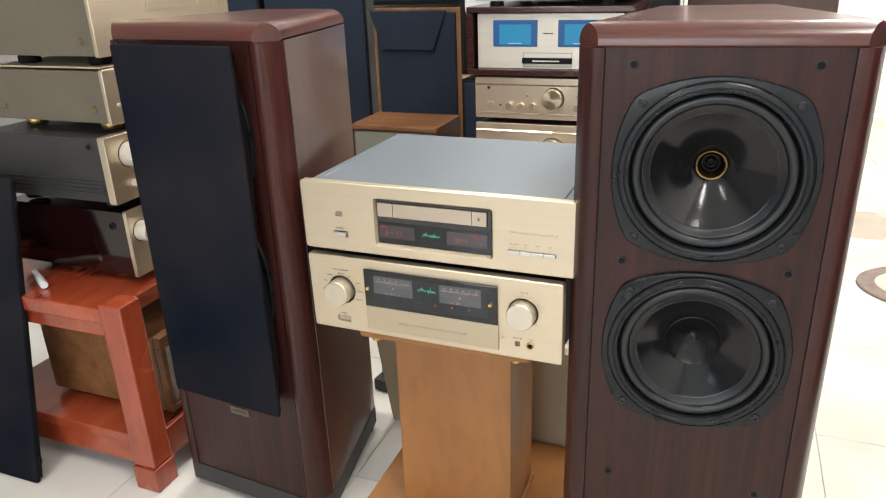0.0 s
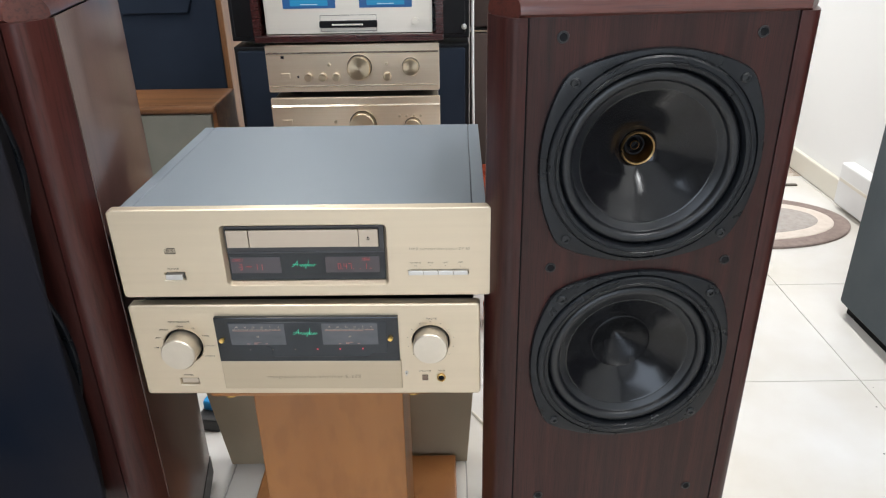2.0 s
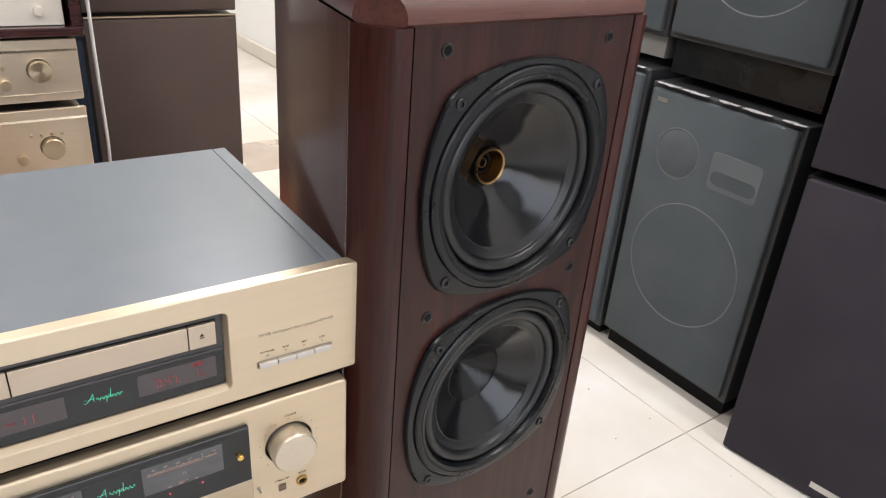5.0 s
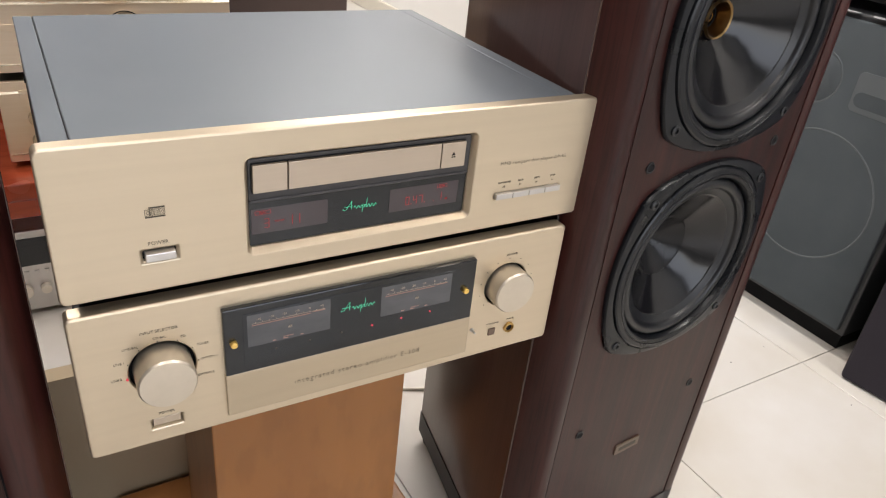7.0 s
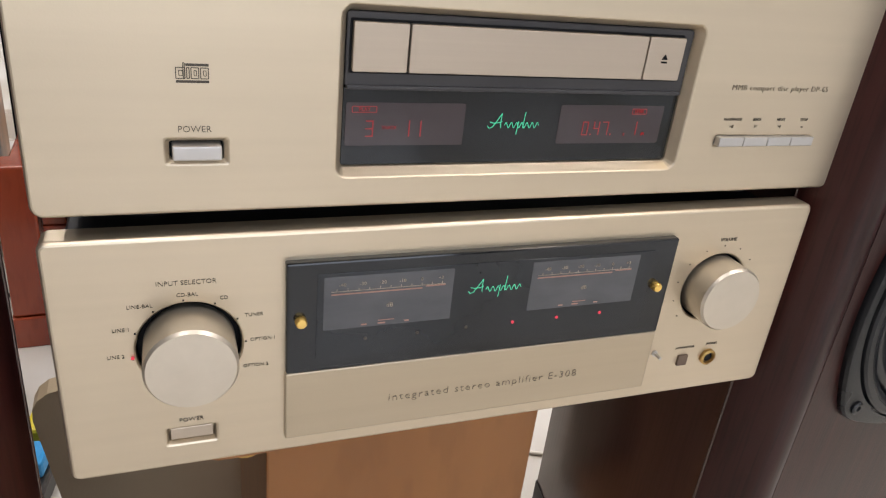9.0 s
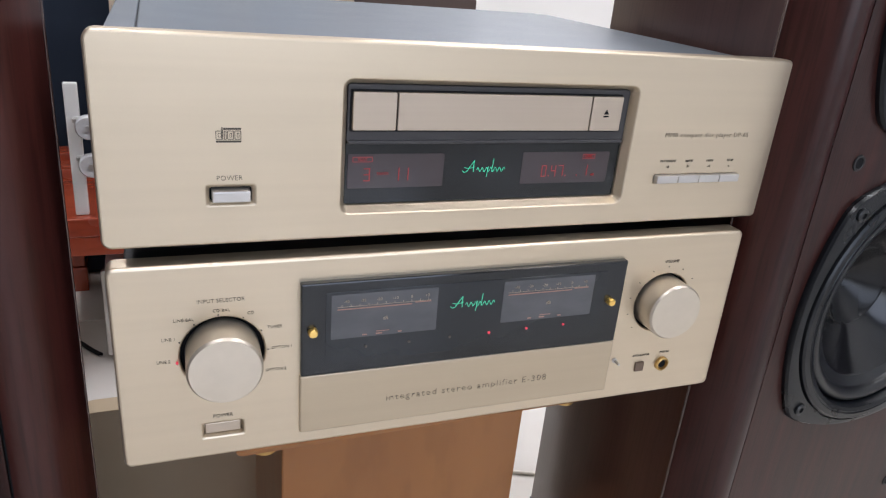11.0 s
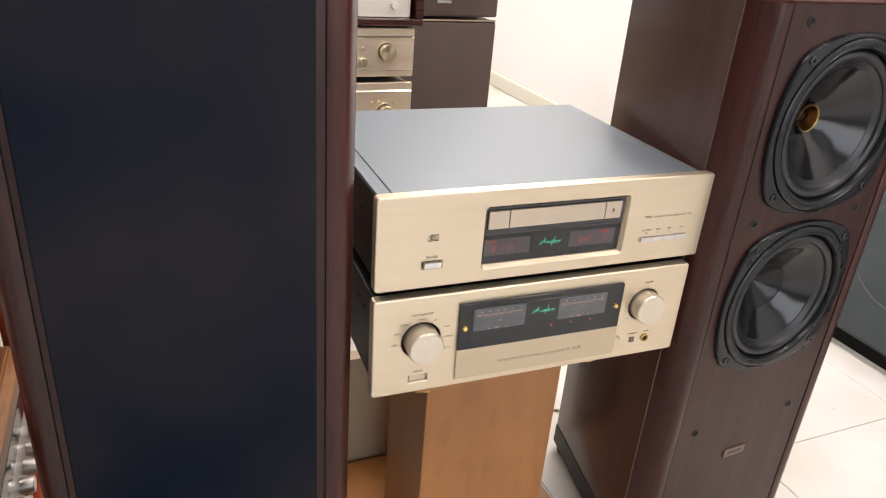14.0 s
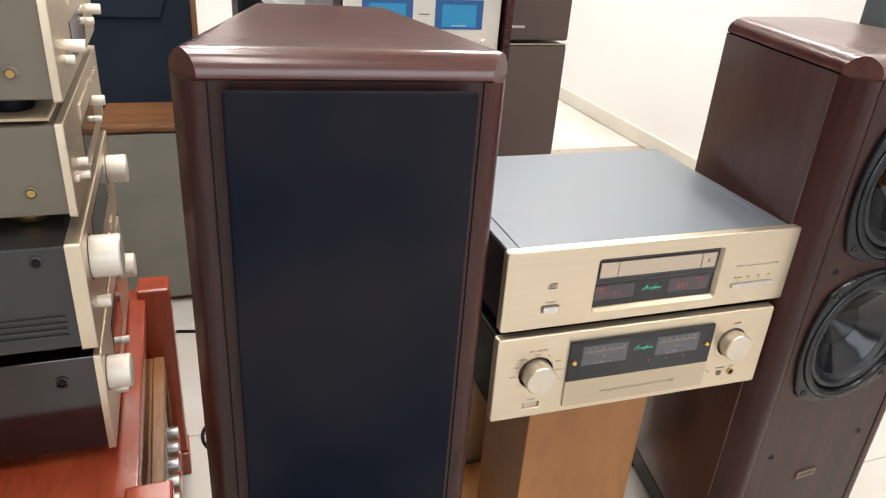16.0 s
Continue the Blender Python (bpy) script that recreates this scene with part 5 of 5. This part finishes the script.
boxed_speaker("black_loudspeaker", pose(-1.715, 2.87, 1.03), 0.50, 0.70, 0.30, "navy-black loudspeaker stacked on a tall one", NAVYCLOTH, BLACKMETAL, inset=0.006, group=N1)
boxed_speaker("black_loudspeaker", pose(-2.27, 2.86, 0), 0.55, 1.35, 0.30, "tall navy-black loudspeaker by the corner", NAVYCLOTH, BLACKMETAL, inset=0.006, group=N1)
# low vintage loudspeaker with a walnut top
vs_ = thing("vintage_loudspeaker", pose(-1.090, 2.285, 0), "low vintage loudspeaker with a grey-green cloth and walnut case", "loudspeaker")
part("walnut_case", box(-0.168, 0.168, 0.018, 0.235, 0.012, 0.556, 0.005), WALNUT, vs_)
part("top_lip", box(-0.168, 0.168, 0.0, 0.022, 0.535, 0.556, 0.007), WALNUT, vs_)
gv = part("grille", slab(-0.155, 0.155, 0.022, 0.530, 0.004, 0.019, 0.003, 0.003), GREENGREY, vs_, "grey-green grille cloth")
part("name_badge", slab(0.095, 0.140, 0.035, 0.050, 0.001, 0.006, 0.001, 0.0004), PLATE, gv)
part("base", box(-0.160, 0.160, 0.03, 0.23, 0, 0.013), WALNUT, vs_)
# beige board behind the stand
bb = thing("beige_board", pose(-0.46, 1.400, 0), "plain beige flared board standing on the floor behind the stand", "board")
rim = [(-0.255, 0.0), (0.252, 0.0), (0.268, 0.240)] + [(0.238 + 0.030 * math.cos(radians(a)), 0.238 + 0.030 * math.sin(radians(a))) for a in (15, 40, 65, 90)] + [(-0.258 + 0.030 * math.cos(radians(a)), 0.238 + 0.030 * math.sin(radians(a))) for a in (90, 115, 140, 165)] + [(-0.288, 0.232)]
part("panel", loops([[(x, y, z) for x, z in rim] for y in (0.0, 0.028)], (True, True)), KRAFT, bb, "flaring board with rounded upper corners")
for a, b, c, d in ((0.190, 0.193, 0.20, 0.225), (0.203, 0.206, 0.195, 0.225), (0.190, 0.206, 0.208, 0.211)):
    part("pen_mark", box(a, b, -0.0006, 0.0002, c, d), PRINT, bb)

# ---- small things on the floor ----
rug = thing("oval_rug", pose(0.86, 2.645, 0), "oval braided rug in brown, cream and grey on the tiles", "rug")
for i, (sx, sy, mat, z, nm) in enumerate(((0.375, 0.235, RUGBROWN, 0.010, "border"), (0.320, 0.180, RUGCREAM, 0.0125, "band"), (0.265, 0.130, RUGGREY, 0.0145, "centre"))):
    ring = lambda s, zz: [(sx * s * math.cos(a), sy * s * math.sin(a), zz) for a in [k * math.pi / 32 for k in range(64)]]
    part(nm, loops([ring(1.0, 0.0005), ring(1.0, z - 0.003), ring(0.985, z)], (True, True)), mat, rug)
tagged(part("floor_slot", box(1.13, 1.215, 3.000, 3.018, 0.0005, 0.006, 0.001), PRINT), "small dark metal strip on the tiles", "strip")
rng = random.Random(5)
bm = bmesh.new()
for i in range(7):
    x, y, s = rng.uniform(0.60, 0.86), rng.uniform(1.02, 1.75), rng.uniform(0.0009, 0.0020)
    ring = [(x + s * rng.uniform(0.6, 1.3) * math.cos(a), y + s * rng.uniform(0.6, 1.3) * math.sin(a)) for a in [k * math.pi / 3 for k in range(6)]]
    loops([[(p, q, z) for p, q in ring] for z in (0.0004, 0.0014)], (True, True), bm=bm)
tagged(part("floor_crumbs", bm, DARKGREY), "dark crumbs and dust scattered on the tiles", "crumbs", kind="stuff")
wb = thing("wall_socket_box", pose(X1, 2.62, 0.02), "white trunking box low on the wall", "socket box")
part("box_body", box(-0.050, 0.0, -0.16, 0.16, 0.0, 0.16, 0.006), WHITE, wb)
part("box_seam", box(-0.0512, -0.0495, -0.15, 0.15, 0.092, 0.104), SKIRT, wb)
cable("yellow_cable", [(-0.73, 1.47, 0.004), (-0.76, 1.525, 0.004), (-0.84, 1.54, 0.004), (-0.98, 1.56, 0.004)], 0.003, SKIRT, "thin cream cable lying on the tiles")
cable("yellow_cable", [(-0.19, 1.56, 0.004), (-0.14, 1.485, 0.004), (-0.08, 1.447, 0.004), (0.03, 1.41, 0.004)], 0.003, SKIRT, "thin cream cable lying on the tiles")
cable("black_cable", [(-1.02, 1.95, 0.004), (-1.06, 1.82, 0.004), (-1.02, 1.72, 0.03), (-1.07, 1.66, 0.004), (-1.02, 1.56, 0.004), (-0.98, 1.50, 0.004)], 0.004, DARK, "black power cable looped on the tiles")
cable("black_cable", [(-1.12, 2.12, 0.004), (-1.0, 2.10, 0.004), (-0.85, 2.11, 0.004), (-0.75, 2.0, 0.004)], 0.0045, DARK, "black cable running along the tiles")
ps = thing("power_strip", pose(-0.775, 1.635, 0, 0, 0, 80), "grey power strip with coloured plugs on the floor", "power strip")
part("strip_body", box(-0.13, 0.13, -0.028, 0.028, 0, 0.035, 0.005), DARKGREY, ps)
for i, c in enumerate(((0.02, 0.32, 0.72), (0.75, 0.62, 0.03), (0.03, 0.28, 0.20))):
    pm = surface("plug_colour", tuple(0.9 * q for q in c), c, rough=0.4, scale=(20, 20, 20), bump=0.0)
    part("plug", box(-0.10 + 0.07 * i, -0.05 + 0.07 * i, -0.022, 0.022, 0.0345, 0.062, 0.006), pm, ps, ("blue plug", "yellow plug", "green plug")[i])

# ---- floor tiles, last ----
floor = tagged(part("floor", box(X0, X1, Y0, Y1, -0.06, -0.003), GROUT), "glossy off-white square floor tiles with grey joints", "floor", kind="structure")
PX, PY, PITCH = 0.779, 1.172, 0.495
tile_cut = {}


def tile_between(x0, x1, y0, y1):
    key = (round(x1 - x0, 3), round(y1 - y0, 3))
    if key not in tile_cut:
        bm = box(-key[0] / 2, key[0] / 2, -key[1] / 2, key[1] / 2, -0.009, 0, 0.0008, 1)
        me = bpy.data.meshes.new("tile")
        bm.to_mesh(me)
        bm.free()
        me.materials.append(TILE)
        tile_cut[key] = me
    ob = new("tile", tile_cut[key])
    ob.parent = floor
    ob.location = ((x0 + x1) / 2, (y0 + y1) / 2, 0)


def cuts(lo, hi, p):
    k = math.floor((lo - p) / PITCH)
    out = [lo]
    while True:
        k += 1
        v = p + k * PITCH
        if v >= hi - 0.02:
            break
        if v > lo + 0.02:
            out.append(v)
    return out + [hi]


J = 0.0012
S0, S1 = 3.12, 3.47
xs = cuts(X0, X1, PX)
ys = cuts(Y0, S0, PY)
ys2 = cuts(S1, Y1, PY + 0.12)
for yy in (ys, ys2):
    for a, b in zip(xs, xs[1:]):
        for c, d in zip(yy, yy[1:]):
            tile_between(a + J, b - J, c + J, d - J)
for a, b in zip(xs, xs[1:]):
    part("stone_strip", box(a + J, b - J, S0 + J, S1 - J, -0.009, 0.0, 0.0008, 1), STRIP, floor, "beige stone threshold strip")
